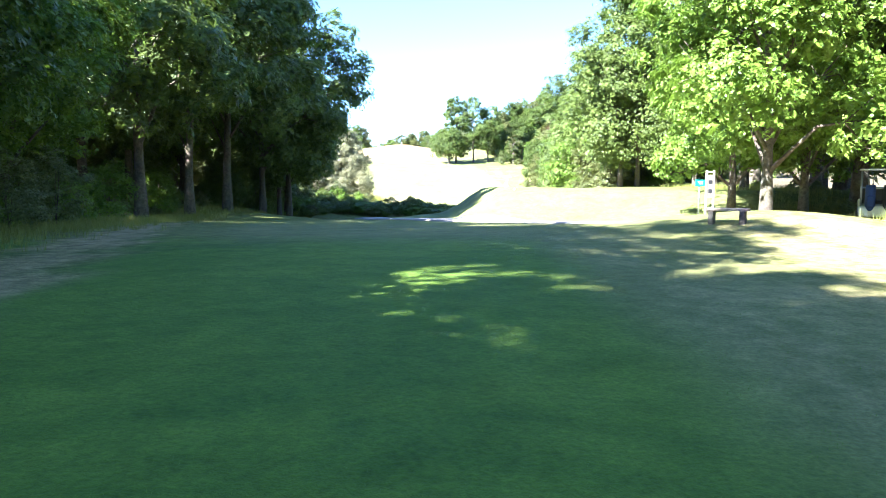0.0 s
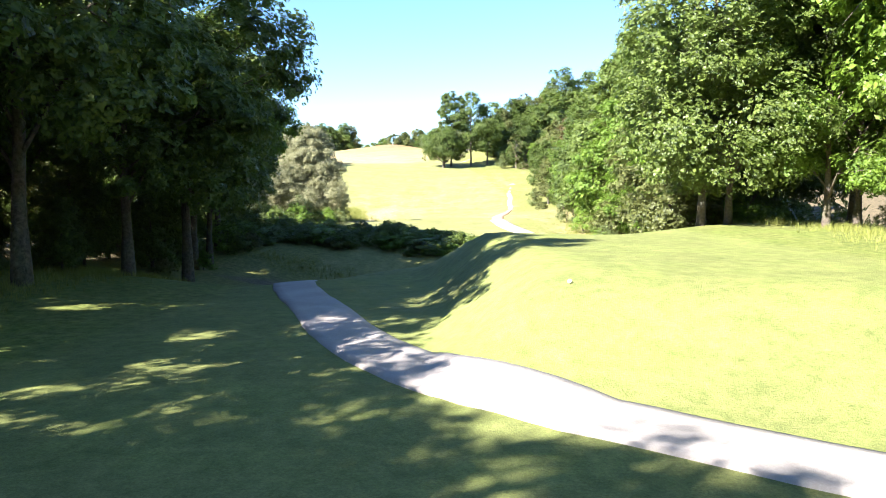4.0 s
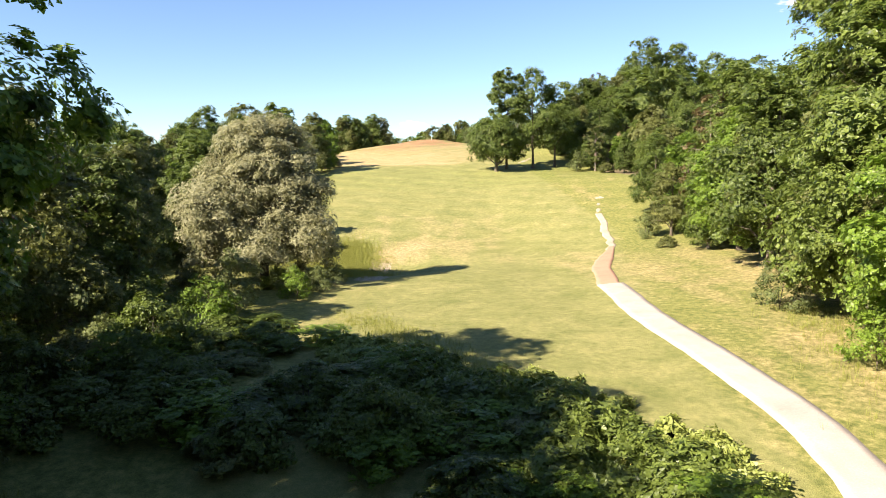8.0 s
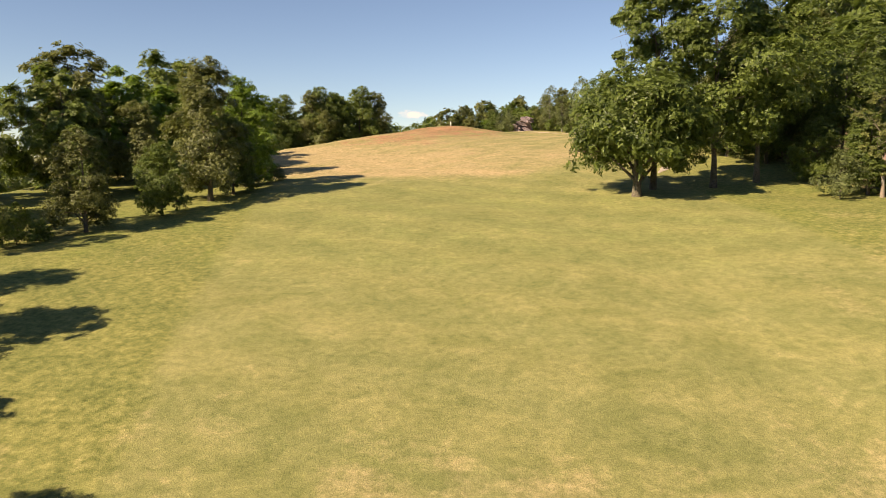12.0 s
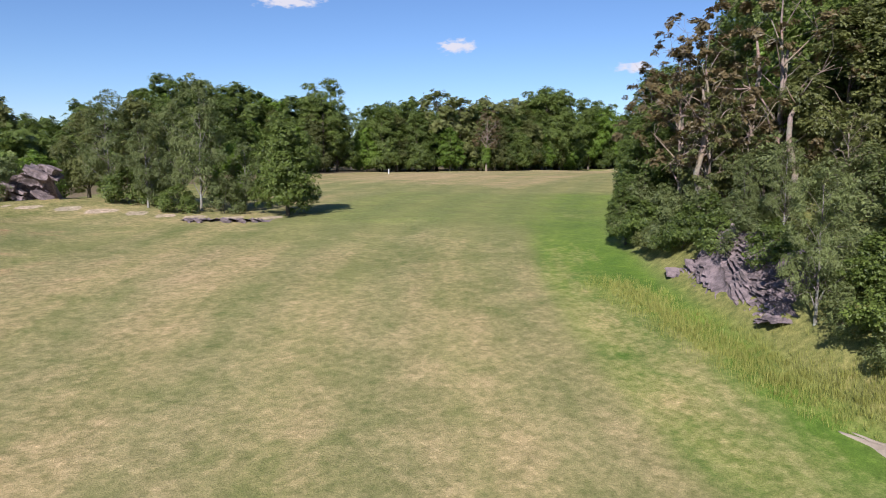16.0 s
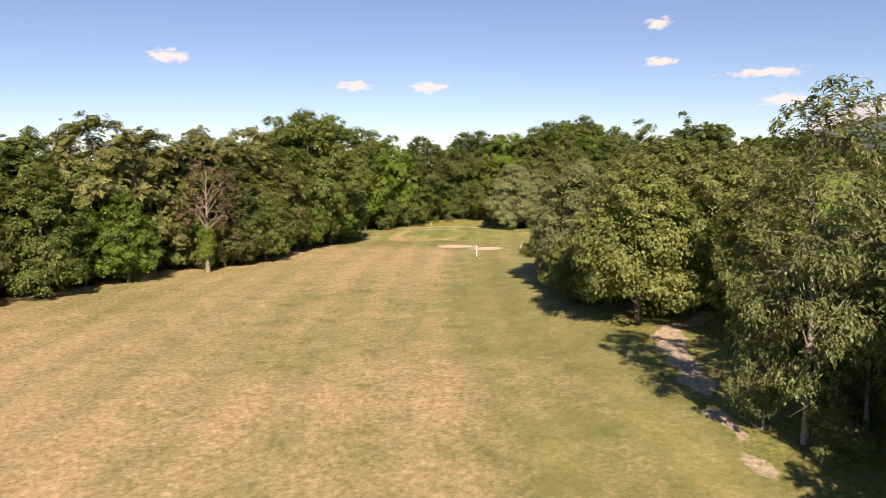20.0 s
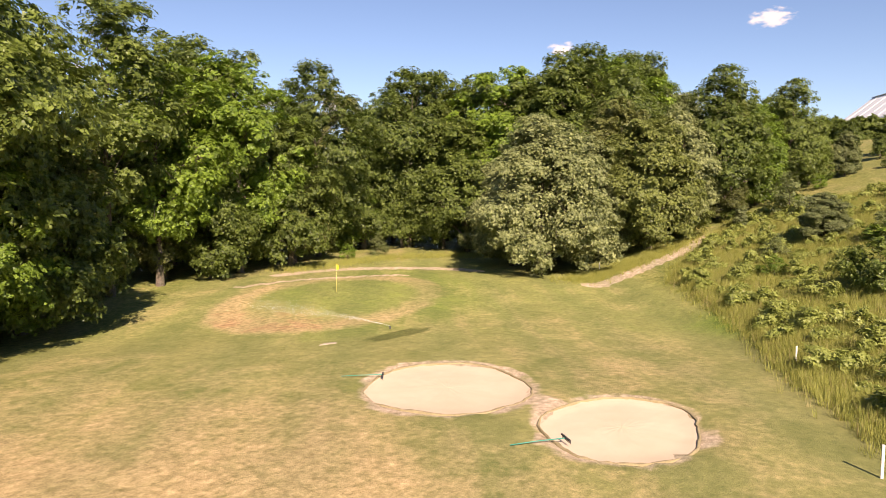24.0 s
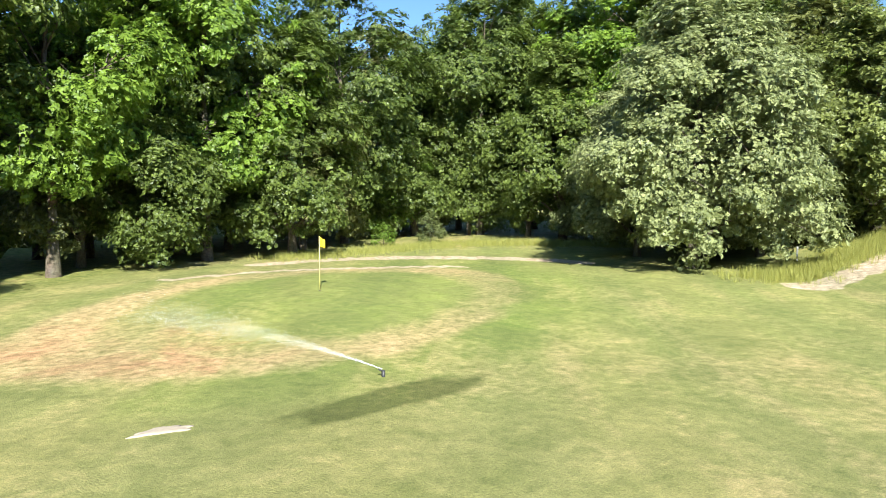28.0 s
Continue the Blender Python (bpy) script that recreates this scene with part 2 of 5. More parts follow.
    color = mixed(nodes, links, "MIX", maths(nodes, links, "MULTIPLY", span.outputs["Result"], 0.85), color, straw.outputs["Color"])
    sorrel = ramp(nodes, [(0.3, (0.21, 0.095, 0.055)), (0.7, (0.40, 0.21, 0.12))])
    links.new(fine.outputs["Fac"], sorrel.inputs["Fac"])
    color = mixed(nodes, links, "MIX", maths(nodes, links, "MULTIPLY", edge("sorrel", 0.3, 0.75, 1.4), 0.8), color, sorrel.outputs["Color"])
    color = mixed(nodes, links, "MIX", edge("soil", 0.35, 0.65), color, soil.outputs["Color"])
    bare = ramp(nodes, [(0.3, (0.30, 0.22, 0.15)), (0.7, (0.54, 0.44, 0.34))])
    links.new(fine.outputs["Fac"], bare.inputs["Fac"])
    color = mixed(nodes, links, "MIX", edge("bare", 0.42, 0.62, 0.9), color, bare.outputs["Color"])
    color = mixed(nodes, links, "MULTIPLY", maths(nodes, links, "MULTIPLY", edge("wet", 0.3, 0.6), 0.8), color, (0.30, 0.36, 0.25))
    # uneven tufts, worn and thin spots
    tuft = ramp(nodes, [(0.30, (0.66, 0.70, 0.64)), (0.50, (1.0, 1.0, 1.0)), (0.70, (1.30, 1.25, 1.26))])
    links.new(fine.outputs["Fac"], tuft.inputs["Fac"])
    color = mixed(nodes, links, "MULTIPLY", 0.8, color, tuft.outputs["Color"])
    drift = ramp(nodes, [(0.32, (0.74, 0.80, 0.72)), (0.52, (1.0, 1.0, 1.0)), (0.70, (1.22, 1.17, 1.20))])
    links.new(worn.outputs["Fac"], drift.inputs["Fac"])
    color = mixed(nodes, links, "MULTIPLY", 0.75, color, drift.outputs["Color"])
    # mower stripes
    color = mixed(nodes, links, "MULTIPLY", 1.0, color, mixed(nodes, links, "MIX", attr("stripe"), (0.90, 0.935, 0.90), (1.085, 1.06, 1.05)))
    speck = ramp(nodes, [(0.25, (0.48, 0.50, 0.48)), (0.75, (1.42, 1.40, 1.32))])
    links.new(blade.outputs["Fac"], speck.inputs["Fac"])
    color = mixed(nodes, links, "MULTIPLY", 0.7, color, speck.outputs["Color"])
    links.new(color, bsdf.inputs["Base Color"])
    bsdf.inputs["Roughness"].default_value, bsdf.inputs["Specular IOR Level"].default_value = 0.9, 0.2
    heights = maths(nodes, links, "ADD", maths(nodes, links, "MULTIPLY", fine.outputs["Fac"], 0.6), blade.outputs["Fac"])
    bumped(nodes, links, bsdf, heights, 0.55, 0.06)
    return m


def grainy(name, stops, scale=14.0, patch=0.6, rough=0.9, bump=0.4, depth=0.02):
    m, nodes, links, bsdf = material(name)
    tc = nodes.new("ShaderNodeTexCoord")
    a = noise_of(nodes, links, tc.outputs["Object"], scale, 6, 0.75)
    b = noise_of(nodes, links, tc.outputs["Object"], patch, 4, 0.6, 0.5)
    r = ramp(nodes, stops)
    links.new(maths(nodes, links, "ADD", maths(nodes, links, "MULTIPLY", a.outputs["Fac"], 0.5), maths(nodes, links, "MULTIPLY", b.outputs["Fac"], 0.5)), r.inputs["Fac"])
    links.new(r.outputs["Color"], bsdf.inputs["Base Color"])
    bsdf.inputs["Roughness"].default_value = rough
    bumped(nodes, links, bsdf, a.outputs["Fac"], bump, depth)
    return m


TURF = ground_material()
GRAVEL = grainy("path_gravel", [(0.3, (0.26, 0.22, 0.19)), (0.7, (0.46, 0.40, 0.35))], 18)
RED_GRAVEL = grainy("red_gravel", [(0.3, (0.30, 0.16, 0.10)), (0.7, (0.46, 0.26, 0.17))], 18)
DIRT = grainy("dry_dirt", [(0.3, (0.22, 0.17, 0.12)), (0.7, (0.44, 0.37, 0.29))], 6)
SAND = grainy("bunker_sand", [(0.3, (0.44, 0.335, 0.235)), (0.7, (0.58, 0.455, 0.335))], 30, 0.5, 0.95, 0.3, 0.01)
ROCK = grainy("layered_rock", [(0.30, (0.045, 0.036, 0.038)), (0.45, (0.14, 0.108, 0.108)), (0.58, (0.31, 0.236, 0.236)), (0.70, (0.25, 0.165, 0.12))], 3.5, 0.8, 0.9, 1.0, 0.16)


def plain(name, color, rough=0.6, metal=0.0):
    m, nodes, links, bsdf = material(name)
    tc = nodes.new("ShaderNodeTexCoord")
    n = noise_of(nodes, links, tc.outputs["Object"], 25, 4)
    links.new(mixed(nodes, links, "MULTIPLY", 0.25, color, n.outputs["Color"]), bsdf.inputs["Base Color"])
    bsdf.inputs["Roughness"].default_value, bsdf.inputs["Metallic"].default_value = rough, metal
    return m


# ---- the lie of the land ----
AXIS = [(0, -60), (0, 40), (-2, 75), (-6, 115), (-12, 160), (-17, 195), (-14, 222), (0, 250), (30, 282), (70, 312), (115, 341), (160, 366), (260, 420)]
PROFILE = [(0, -0.6), (100, -0.6), (108, -0.9), (118, -1.4), (128, -1.9), (135, -2.4), (141, -3.5), (147, -4.3), (153, -4.4), (160, -3.8), (168, -3.2), (192, -3.2), (205, -3.6), (213, -3.0), (222, -1.6),
           (232, 0.2), (247, 2.7), (258, 4.2), (270, 5.6), (285, 7.4), (298, 8.7), (312, 10.0), (330, 11.1), (352, 11.4), (400, 11.8), (450, 11.2),
           (480, 10.9), (497, 9.6), (511, 10.0), (530, 10.4), (620, 13.0)]


def smooth_line(points, rounds=3):
    p = np.array(points, float)
    for _ in range(rounds):
        q = np.empty((2 * len(p), p.shape[1]))
        q[0], q[-1] = p[0], p[-1]
        q[1:-1:2], q[2:-1:2] = p[:-1] * 0.75 + p[1:] * 0.25, p[:-1] * 0.25 + p[1:] * 0.75
        p = q
    return p


HOLE = smooth_line(AXIS)
RISE = smooth_line(PROFILE, 2)


def along(line, x, y):
    """Station along a line and signed offset from it (right of it is positive)."""
    x, y = np.asarray(x, float), np.asarray(y, float)
    best, s_at, d_at, start = np.full(x.shape, 1e9), np.zeros(x.shape), np.zeros(x.shape), 0.0
    for a, b in zip(line[:-1], line[1:]):
        v = b - a
        n = np.hypot(*v)
        t = np.clip(((x - a[0]) * v[0] + (y - a[1]) * v[1]) / n**2, 0, 1)
        ox, oy = x - a[0] - t * v[0], y - a[1] - t * v[1]
        d = np.hypot(ox, oy)
        near = d < best
        best = np.where(near, d, best)
        s_at = np.where(near, start + t * n, s_at)
        d_at = np.where(near, np.where(v[1] * ox - v[0] * oy < 0, -d, d), d_at)
        start += n
    return s_at, d_at


def step(v, lo, hi):
    t = np.clip((np.asarray(v, float) - lo) / (hi - lo), 0, 1)
    return t * t * (3 - 2 * t)


def mound(x, y, cx, cy, rx, ry, turn=0.0):
    c, s = math.cos(radians(turn)), math.sin(radians(turn))
    u, v = (x - cx) * c + (y - cy) * s, (y - cy) * c - (x - cx) * s
    return np.exp(-((u / rx) ** 2) - (v / ry) ** 2)


def plateau(x, y, cx, cy, rx, ry, turn=0.0, edge=0.35):
    c, s = math.cos(radians(turn)), math.sin(radians(turn))
    u, v = (x - cx) * c + (y - cy) * s, (y - cy) * c - (x - cx) * s
    return 1 - step(np.hypot(u / rx, v / ry), 1 - edge, 1 + edge)


def height(x, y):
    x, y = np.asarray(x, float), np.asarray(y, float)
    s, d = along(HOLE, x, y)
    z = np.interp(s, RISE[:, 0], RISE[:, 1])
    d = np.clip(d, -90, 90)
    # banks: beside the valley, the rock bank at the bend, the slope beyond the green
    z = z + (0.18 - 0.012 * (s - 118) - z) * step(d, -0.8, 2.6) * step(s + 0.35 * np.clip(d - 3, 0, 9), 115.5, 120.5) * (1 - step(s - 0.9 * np.clip(d - 8, 0, 8), 133, 144))
    z = z + 0.12 * np.clip(-d - 8, 0, 14) * step(s, 118, 132) * (1 - step(s, 150, 170))
    z = z + 0.10 * np.clip(d - 8, 0, 40) * step(s, 150, 190) * (1 - step(s, 235, 262))
    z = z + (0.75 * np.clip(d - 10.5, 0, 3) + 0.22 * np.clip(d - 13.5, 0, 14)) * step(s, 283, 300) * (1 - step(s, 322, 345))
    z = z + 0.07 * np.clip(d - 4, 0, 40) * step(s, 370, 400) * (1 - step(s, 430, 460))
    z = z + 0.25 * np.clip(d - 19, 0, 60) * step(s, 430, 480)
    # the hilltop knolls, the green
    z = z + 1.6 * mound(x, y, -30, 258, 13, 22, -15) + 1.3 * mound(x, y, -24, 271, 10, 8) + 1.0 * mound(x, y, -8, 284, 12, 8)
    z = z + 0.5 * mound(x, y, 45, 318, 30, 9, 35)
    z = z + 0.45 * mound(x, y, 157, 369, 13, 10, 28) - 0.9 * mound(x, y, -14, 143, 6, 5) + 0.45 * mound(x, y, 6.8, 43.6, 3.2, 3.6)
    z = z - 1.2 * mound(x, y, -8, 95, 12, 5, 10) - 0.6 * mound(x, y, -10, 83, 6, 5) + 0.25 * mound(x, y, -7, 75, 5, 4) + 1.2 * mound(x, y, -2.8, 79.5, 4.5, 4)
    # the hill falls away behind its left shoulder
    z = z - 0.24 * np.clip(-d - 38, 0, 45) * step(s, 225, 262) * (1 - step(s, 330, 360))
    return z + 0.10 * np.sin(x * 0.21 + 1.3 * np.sin(y * 0.07)) * np.sin(y * 0.17 + 0.9 * np.sin(x * 0.05))


def mesh_of(name, verts, faces, mats, smooth=False):
    """A mesh from arrays; all faces have the same number of corners, or it is a list of such arrays."""
    me = bpy.data.meshes.new(name)
    groups = faces if isinstance(faces, list) else [faces]
    verts = np.asarray(verts, np.float32)
    me.vertices.add(len(verts))
    me.vertices.foreach_set("co", verts.ravel())
    sizes = np.concatenate([np.full(len(g), g.shape[1]) for g in groups])
    loops = np.concatenate([g.ravel() for g in groups]).astype(np.int32)
    me.loops.add(len(loops))
    me.loops.foreach_set("vertex_index", loops)
    me.polygons.add(len(sizes))
    me.polygons.foreach_set("loop_start", np.r_[0, np.cumsum(sizes)[:-1]].astype(np.int32))
    me.polygons.foreach_set("use_smooth", np.full(len(sizes), smooth))
    for m in mats if isinstance(mats, (list, tuple)) else [mats]:
        me.materials.append(m)
    me.update(calc_edges=True)
    return me


def part(name, data, parent=None, label=""):
    ob = new(name, data)
    ob.parent = parent
    return tagged(ob, label)


def from_bm(name, bm, mat):
    me = bpy.data.meshes.new(name)
    bm.to_mesh(me)
    bm.free()
    me.materials.append(mat)
    return me


def spaced(*runs):
    out = []
    for a, b, gap in runs:
        out += list(np.linspace(a, b, max(2, round((b - a) / gap) + 1))[:-1])
    return np.array(out + [runs[-1][1]])


BUNKERS = [(137.6, 349.5, 4.3, 3.3, 25), (134.9, 342.0, 3.6, 2.5, 5)]
GREEN = (155.4, 367.0, 11.8, 7.2, 6)

gx = spaced((-3000, -600, 300), (-600, -150, 45), (-150, -60, 6), (-60, -16, 1.5), (-16, 16, 0.8), (16, 122, 1.5), (122, 186, 0.7), (186, 280, 4), (280, 700, 42), (700, 3200, 300))
gy = spaced((-3000, -500, 300), (-500, -60, 40), (-60, -10, 5), (-10, 40, 1.3), (40, 106, 0.8), (106, 330, 1.3), (330, 386, 0.7), (386, 470, 4), (470, 900, 43), (900, 3300, 300))
X, Y = np.meshgrid(gx, gy)
Z = height(X, Y)
for cx, cy, rx, ry, turn in BUNKERS:
    Z = Z - 0.22 * plateau(X, Y, cx, cy, rx * 0.97, ry * 0.97, turn, 0.10)


def surface(x, y):
    """Height of the ground sheet as it is built, between its grid points."""
    x, y = np.asarray(x, float), np.asarray(y, float)
    i = np.clip(np.searchsorted(gx, x) - 1, 0, len(gx) - 2)
    j = np.clip(np.searchsorted(gy, y) - 1, 0, len(gy) - 2)
    u, v = (x - gx[i]) / (gx[i + 1] - gx[i]), (y - gy[j]) / (gy[j + 1] - gy[j])
    return (Z[j, i] * (1 - u) + Z[j, i + 1] * u) * (1 - v) + (Z[j + 1, i] * (1 - u) + Z[j + 1, i + 1] * u) * v


def ground_at(x, y):
    return float(surface(x, y))


nx, ny = len(gx), len(gy)
ids = np.arange(nx * ny).reshape(ny, nx)
quads = np.stack([ids[:-1, :-1], ids[:-1, 1:], ids[1:, 1:], ids[1:, :-1]], -1).reshape(-1, 4)
ground_mesh = mesh_of("ground", np.stack([X, Y, Z], -1).reshape(-1, 3), quads, TURF, True)
gs, gd = along(HOLE, X, Y)


def on_ground(name, values):
    a = ground_mesh.attributes.new(name, "FLOAT", "POINT")
    a.data.foreach_set("value", np.asarray(values, np.float32).ravel())


WIDE_AT = [60, 100, 112, 150, 175, 215, 250, 300, 340, 400, 450, 500]
wide_l = np.interp(gs, WIDE_AT, [6, 6, 9, 8, 7, 10, 14, 26, 26, 28, 24, 16])
wide_r = np.interp(gs, WIDE_AT, [3, 4, 14, 9, 10, 19, 17, 9, 14, 14, 16, 22])
mown = np.where(gd < 0, 1 - step(-gd - wide_l, -2, 2), 1 - step(gd - wide_r, -2, 2)) * step(gs, 40, 60) * (1 - step(gs, 530, 545))
green_turn = math.cos(radians(GREEN[4])), math.sin(radians(GREEN[4]))
green_u, green_v = (X - GREEN[0]) * green_turn[0] + (Y - GREEN[1]) * green_turn[1], (Y - GREEN[1]) * green_turn[0] - (X - GREEN[0]) * green_turn[1]
green_r = np.hypot(green_u / GREEN[2], green_v / GREEN[3])
green_mask = 1 - step(green_r, 0.94, 1.02)
green_rim = step(green_r, 0.62, 0.86) * (1 - step(green_r, 0.97, 1.03))


def band(v, a, b, c, d):
    """1 from b to c, fading out to a and d."""
    return step(v, a, b) * (1 - step(v, c, d))


# how far the grass is burnt: the tee, the valley, the hill's brow, the far fairway, round the green
dry = -0.10 - 0.30 * band(gs, 108, 114, 136, 146) - 0.35 * (1 - step(gs, 100, 130)) + 0.62 * step(gd, -0.2, 2.2) * (1 - step(gs, 98, 108)) + 0.4 * band(gs, 80, 96, 104, 116) * step(gd, 3, 7)
dry = dry + 0.50 * step(gd, 8, 12) * band(gs, 150, 170, 190, 215) + 0.30 * band(gs, 206, 213, 221, 232) * (1 - step(gd, 2, 10)) + 0.55 * mound(X, Y, -15, 147, 2.6, 6.5, -12)
dry = dry + (0.72 - 0.30 * step(gs, 284, 294)) * band(gs, 266, 271, 318, 330) * (1 - step(gd - 0.55 * np.clip(gs - 269, 0, 12), 0.5, 4)) + 0.35 * mound(X, Y, -36, 246, 16, 26)
dry = dry + 0.05 * band(gs, 255, 262, 266, 271) + 0.35 * step(-gd, 11, 15) * band(gs, 322, 330, 362, 366)
dry = dry + 0.62 * band(gs, 362, 374, 470, 494) * (1 - step(gd, 1, 7)) + 0.22 * band(gs, 372, 384, 402, 412) * band(gd, -4, 0, 10, 13) + 0.10 * step(-gd, 8, 20) * band(gs, 366, 380, 470, 490)
dry = dry + 0.34 * band(gs, 470, 476, 488, 496) * (1 - step(gd, -3, 4)) + 0.15 * step(gs, 488, 500) * (1 - green_mask) + 0.06 * green_mask + 0.60 * green_rim + 0.40 * mound(X, Y, 140, 343, 9, 4, 30) + 0.35 * mound(X, Y, 147.5, 368, 4.5, 5) * green_mask
lush = 0.8 * (1 - step(gs, 96, 106)) * (1 - step(gd, -0.3, 2.4)) + 0.80 * band(gs, 291, 299, 318, 335) * band(gd, 4, 6.5, 9.8, 12) + 0.16 * band(gs, 318, 335, 420, 450) * step(gd, 3, 8) * (1 - step(gd, 13, 16))
lush = lush + 0.40 * band(gs, 108, 114, 134, 145) + 0.40 * band(gs, 322, 332, 356, 366) * (1 - step(gd, 12, 16)) * step(gd, -13, -10) + 0.08 * green_mask + 0.36 * step(gs, 487, 500) * (1 - step(gs, 530, 545)) + 0.12 * band(green_r, 1.0, 1.05, 1.2, 1.6) * (gd > -4)
lush = lush + 0.8 * band(gs, 440, 462, 496, 503) * band(gd, 18, 24, 60, 80) + 0.30 * band(gs, 232, 245, 262, 269) + 0.08 * band(gs, 262, 269, 290, 300) * step(gd, 3, 9) * (1 - step(gd, 13, 17))
woodland = np.where(gd < 0, step(-gd - wide_l - 5 * step(gs, 320, 345) - 9 * step(gs, 190, 205) * (1 - step(gs, 255, 270)), 9, 15), step(gd - wide_r, 9, 15)) * (1 - step(gs, 250, 262) * (1 - step(gs, 318, 328)) * (gd < 0)) * (1 - step(gs, 440, 462) * (gd > 0))
stripe = 0.5 + 0.5 * np.sin(gd * 2 * math.pi / 5.2) * step(gs, 280, 300) + 0.5 * np.sin((gd * 0.55 + gs) * 2 * math.pi / 5.5) * (1 - step(gs, 270, 290)) * step(gs, 200, 225)


def trail(line, width):
    """1 along a line on the ground, fading past half its width."""
    return 1 - step(np.abs(along(smooth_line(line, 2), X, Y)[1]), width * 0.35, width * 0.75)


bare = np.zeros_like(X)
for line, width in ((((171.0, 351.4), (175.5, 348.6), (180.6, 345.6), (185, 344.2)), 1.9),
                    (((60, 287.4), (62, 288.8), (65.8, 290.8), (71, 293.4)), 0.6), (((72, 294), (76.5, 296), (80.5, 298), (84.5, 298.4)), 1.5), (((84.5, 298.4), (97, 295), (112, 299)), 1.4), (((163, 378.5), (168, 377.5), (172.7, 372), (174.9, 366), (174.3, 363.5)), 1.5),
                    (((155.5, 376.6), (160.5, 375.0), (164.4, 372.3), (167.6, 369.8), (168.6, 368.2)), 0.9),
                    (((8, 37.5), (10, 40), (10.5, 44)), 2.2), (((-13.6, 134), (-14.4, 140), (-15.2, 146.5)), 2.0), (((-13, 281.5), (-6, 277.2), (0, 272.6), (3.5, 270.9)), 0.9)):
    bare = np.maximum(bare, trail(line, width))
for cx, cy, rx, ry, turn in BUNKERS:
    bare = np.maximum(bare, 0.62 * plateau(X, Y, cx, cy, rx * 1.22, ry * 1.22, turn, 0.10))
tee_edge = trail(((-5.6, 24), (-6.6, 32), (-9, 40), (-12.5, 50), (-14.6, 60)), 1.5)
dry, lush = dry + 1.1 * tee_edge, lush * (1 - tee_edge)
woodland = np.maximum(woodland, 0.66 * mound(X, Y, -13.0, 90.5, 6.0, 5.0, 20))
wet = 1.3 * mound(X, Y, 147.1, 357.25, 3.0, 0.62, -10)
sorrel = 0.30 * green_rim * step(np.abs(green_u), 3, 8) + 0.30 * mound(X, Y, 148, 366.5, 4, 4) * green_mask + 0.25 * mound(X, Y, -14.5, 145.5, 2.4, 6, -12) + 0.74 * mound(X, Y, -25, 264, 14, 12, 30) + 0.50 * mound(X, Y, -31, 246, 11, 9) + 0.24 * mound(X, Y, -20, 224, 9, 15, 20)
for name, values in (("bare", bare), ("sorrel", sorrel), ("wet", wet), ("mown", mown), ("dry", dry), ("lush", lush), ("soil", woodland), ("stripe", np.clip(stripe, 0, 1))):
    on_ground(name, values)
lay = ground_mesh.attributes.new("hole", "FLOAT_VECTOR", "POINT")
lay.data.foreach_set("vector", np.stack([gs * 0.05, gd * 0.5, 0 * gs], -1).astype(np.float32).ravel())
tagged(new("ground", ground_mesh), "sun-dried mown fairway grass with rough and woodland soil", "ground", kind="structure")


def ribbon(name, line, width, mat, label, lift=0.05, ragged=0.0, seed=1, taper=1.0):
    """A path laid on the ground along a line, slightly crowned, with uneven edges and its edges turned down."""
    rng = np.random.default_rng(seed)
    p = smooth_line(line, 3)
    s = np.r_[0, np.cumsum(np.hypot(*np.diff(p[:, :2], axis=0).T))]
    t = np.linspace(0, s[-1], max(3, int(s[-1] / 0.6)))
    cx, cy = np.interp(t, s, p[:, 0]), np.interp(t, s, p[:, 1])
    tx, ty = np.gradient(cx), np.gradient(cy)
    n = np.hypot(tx, ty)
    wob = np.convolve(rng.normal(0, 1, len(t) + 6), np.ones(7) / 7, "valid") * ragged
    half = width / 2 * np.interp(t, [0, s[-1] - 7, s[-1]], [1, 1, taper])
    rows = []
    for u in (-1.0, -0.94, -0.6, -0.3, 0.0, 0.3, 0.6, 0.94, 1.0):
        off = u * (half + wob * (1 if u > 0 else -1.3))
        px, py = cx + ty / n * off, cy - tx / n * off
        rows.append(np.stack([px, py, surface(px, py) + (lift + 0.02 * (1 - u * u) if abs(u) < 1 else -0.15)], -1))
    v = np.stack(rows, 1)
    k, w = v.shape[:2]
    i = np.arange(k * w).reshape(k, w)
    f = np.stack([i[:-1, :-1], i[:-1, 1:], i[1:, 1:], i[1:, :-1]], -1).reshape(-1, 4)
    return tagged(new(name, mesh_of(name, v.reshape(-1, 3), f, mat, True)), label, "path", kind="structure")


ribbon("cart_path", [(18, 48.0), (8.4, 50.8), (4.4, 52.8), (1.2, 55.2), (-1.6, 57.8), (-4.0, 62.0), (-5.3, 66.2), (-6.9, 70.4), (-8.2, 74), (-8.8, 78.5), (-8.4, 82.5), (-7.0, 86.4), (-5.0, 89.3), (-3, 91.3), (0.8, 93.3), (4.2, 96), (5.9, 99.5), (6.2, 103.5), (5.8, 108), (4.6, 114.5), (3.8, 119.5), (3.4, 125.5), (3.3, 130)], 1.8, GRAVEL, "pale gravel cart path winding through the grass", 0.06, 0.12)
ribbon("red_path", [(3.3, 130), (3.5, 135), (3.9, 139.5), (4.8, 143.6), (5.7, 147.0), (6.1, 149)], 1.5, RED_GRAVEL, "reddish gravel stretch of the cart path", 0.05, 0.2, 3, 0.3)

ribbon("worn_track", [(5.8, 147.4), (6.1, 149.5), (6.5, 153), (6.8, 157), (7.0, 161), (7.1, 164)], 0.75, DIRT, "dry earth track worn into the fairway grass", 0.02, 0.45, 5)


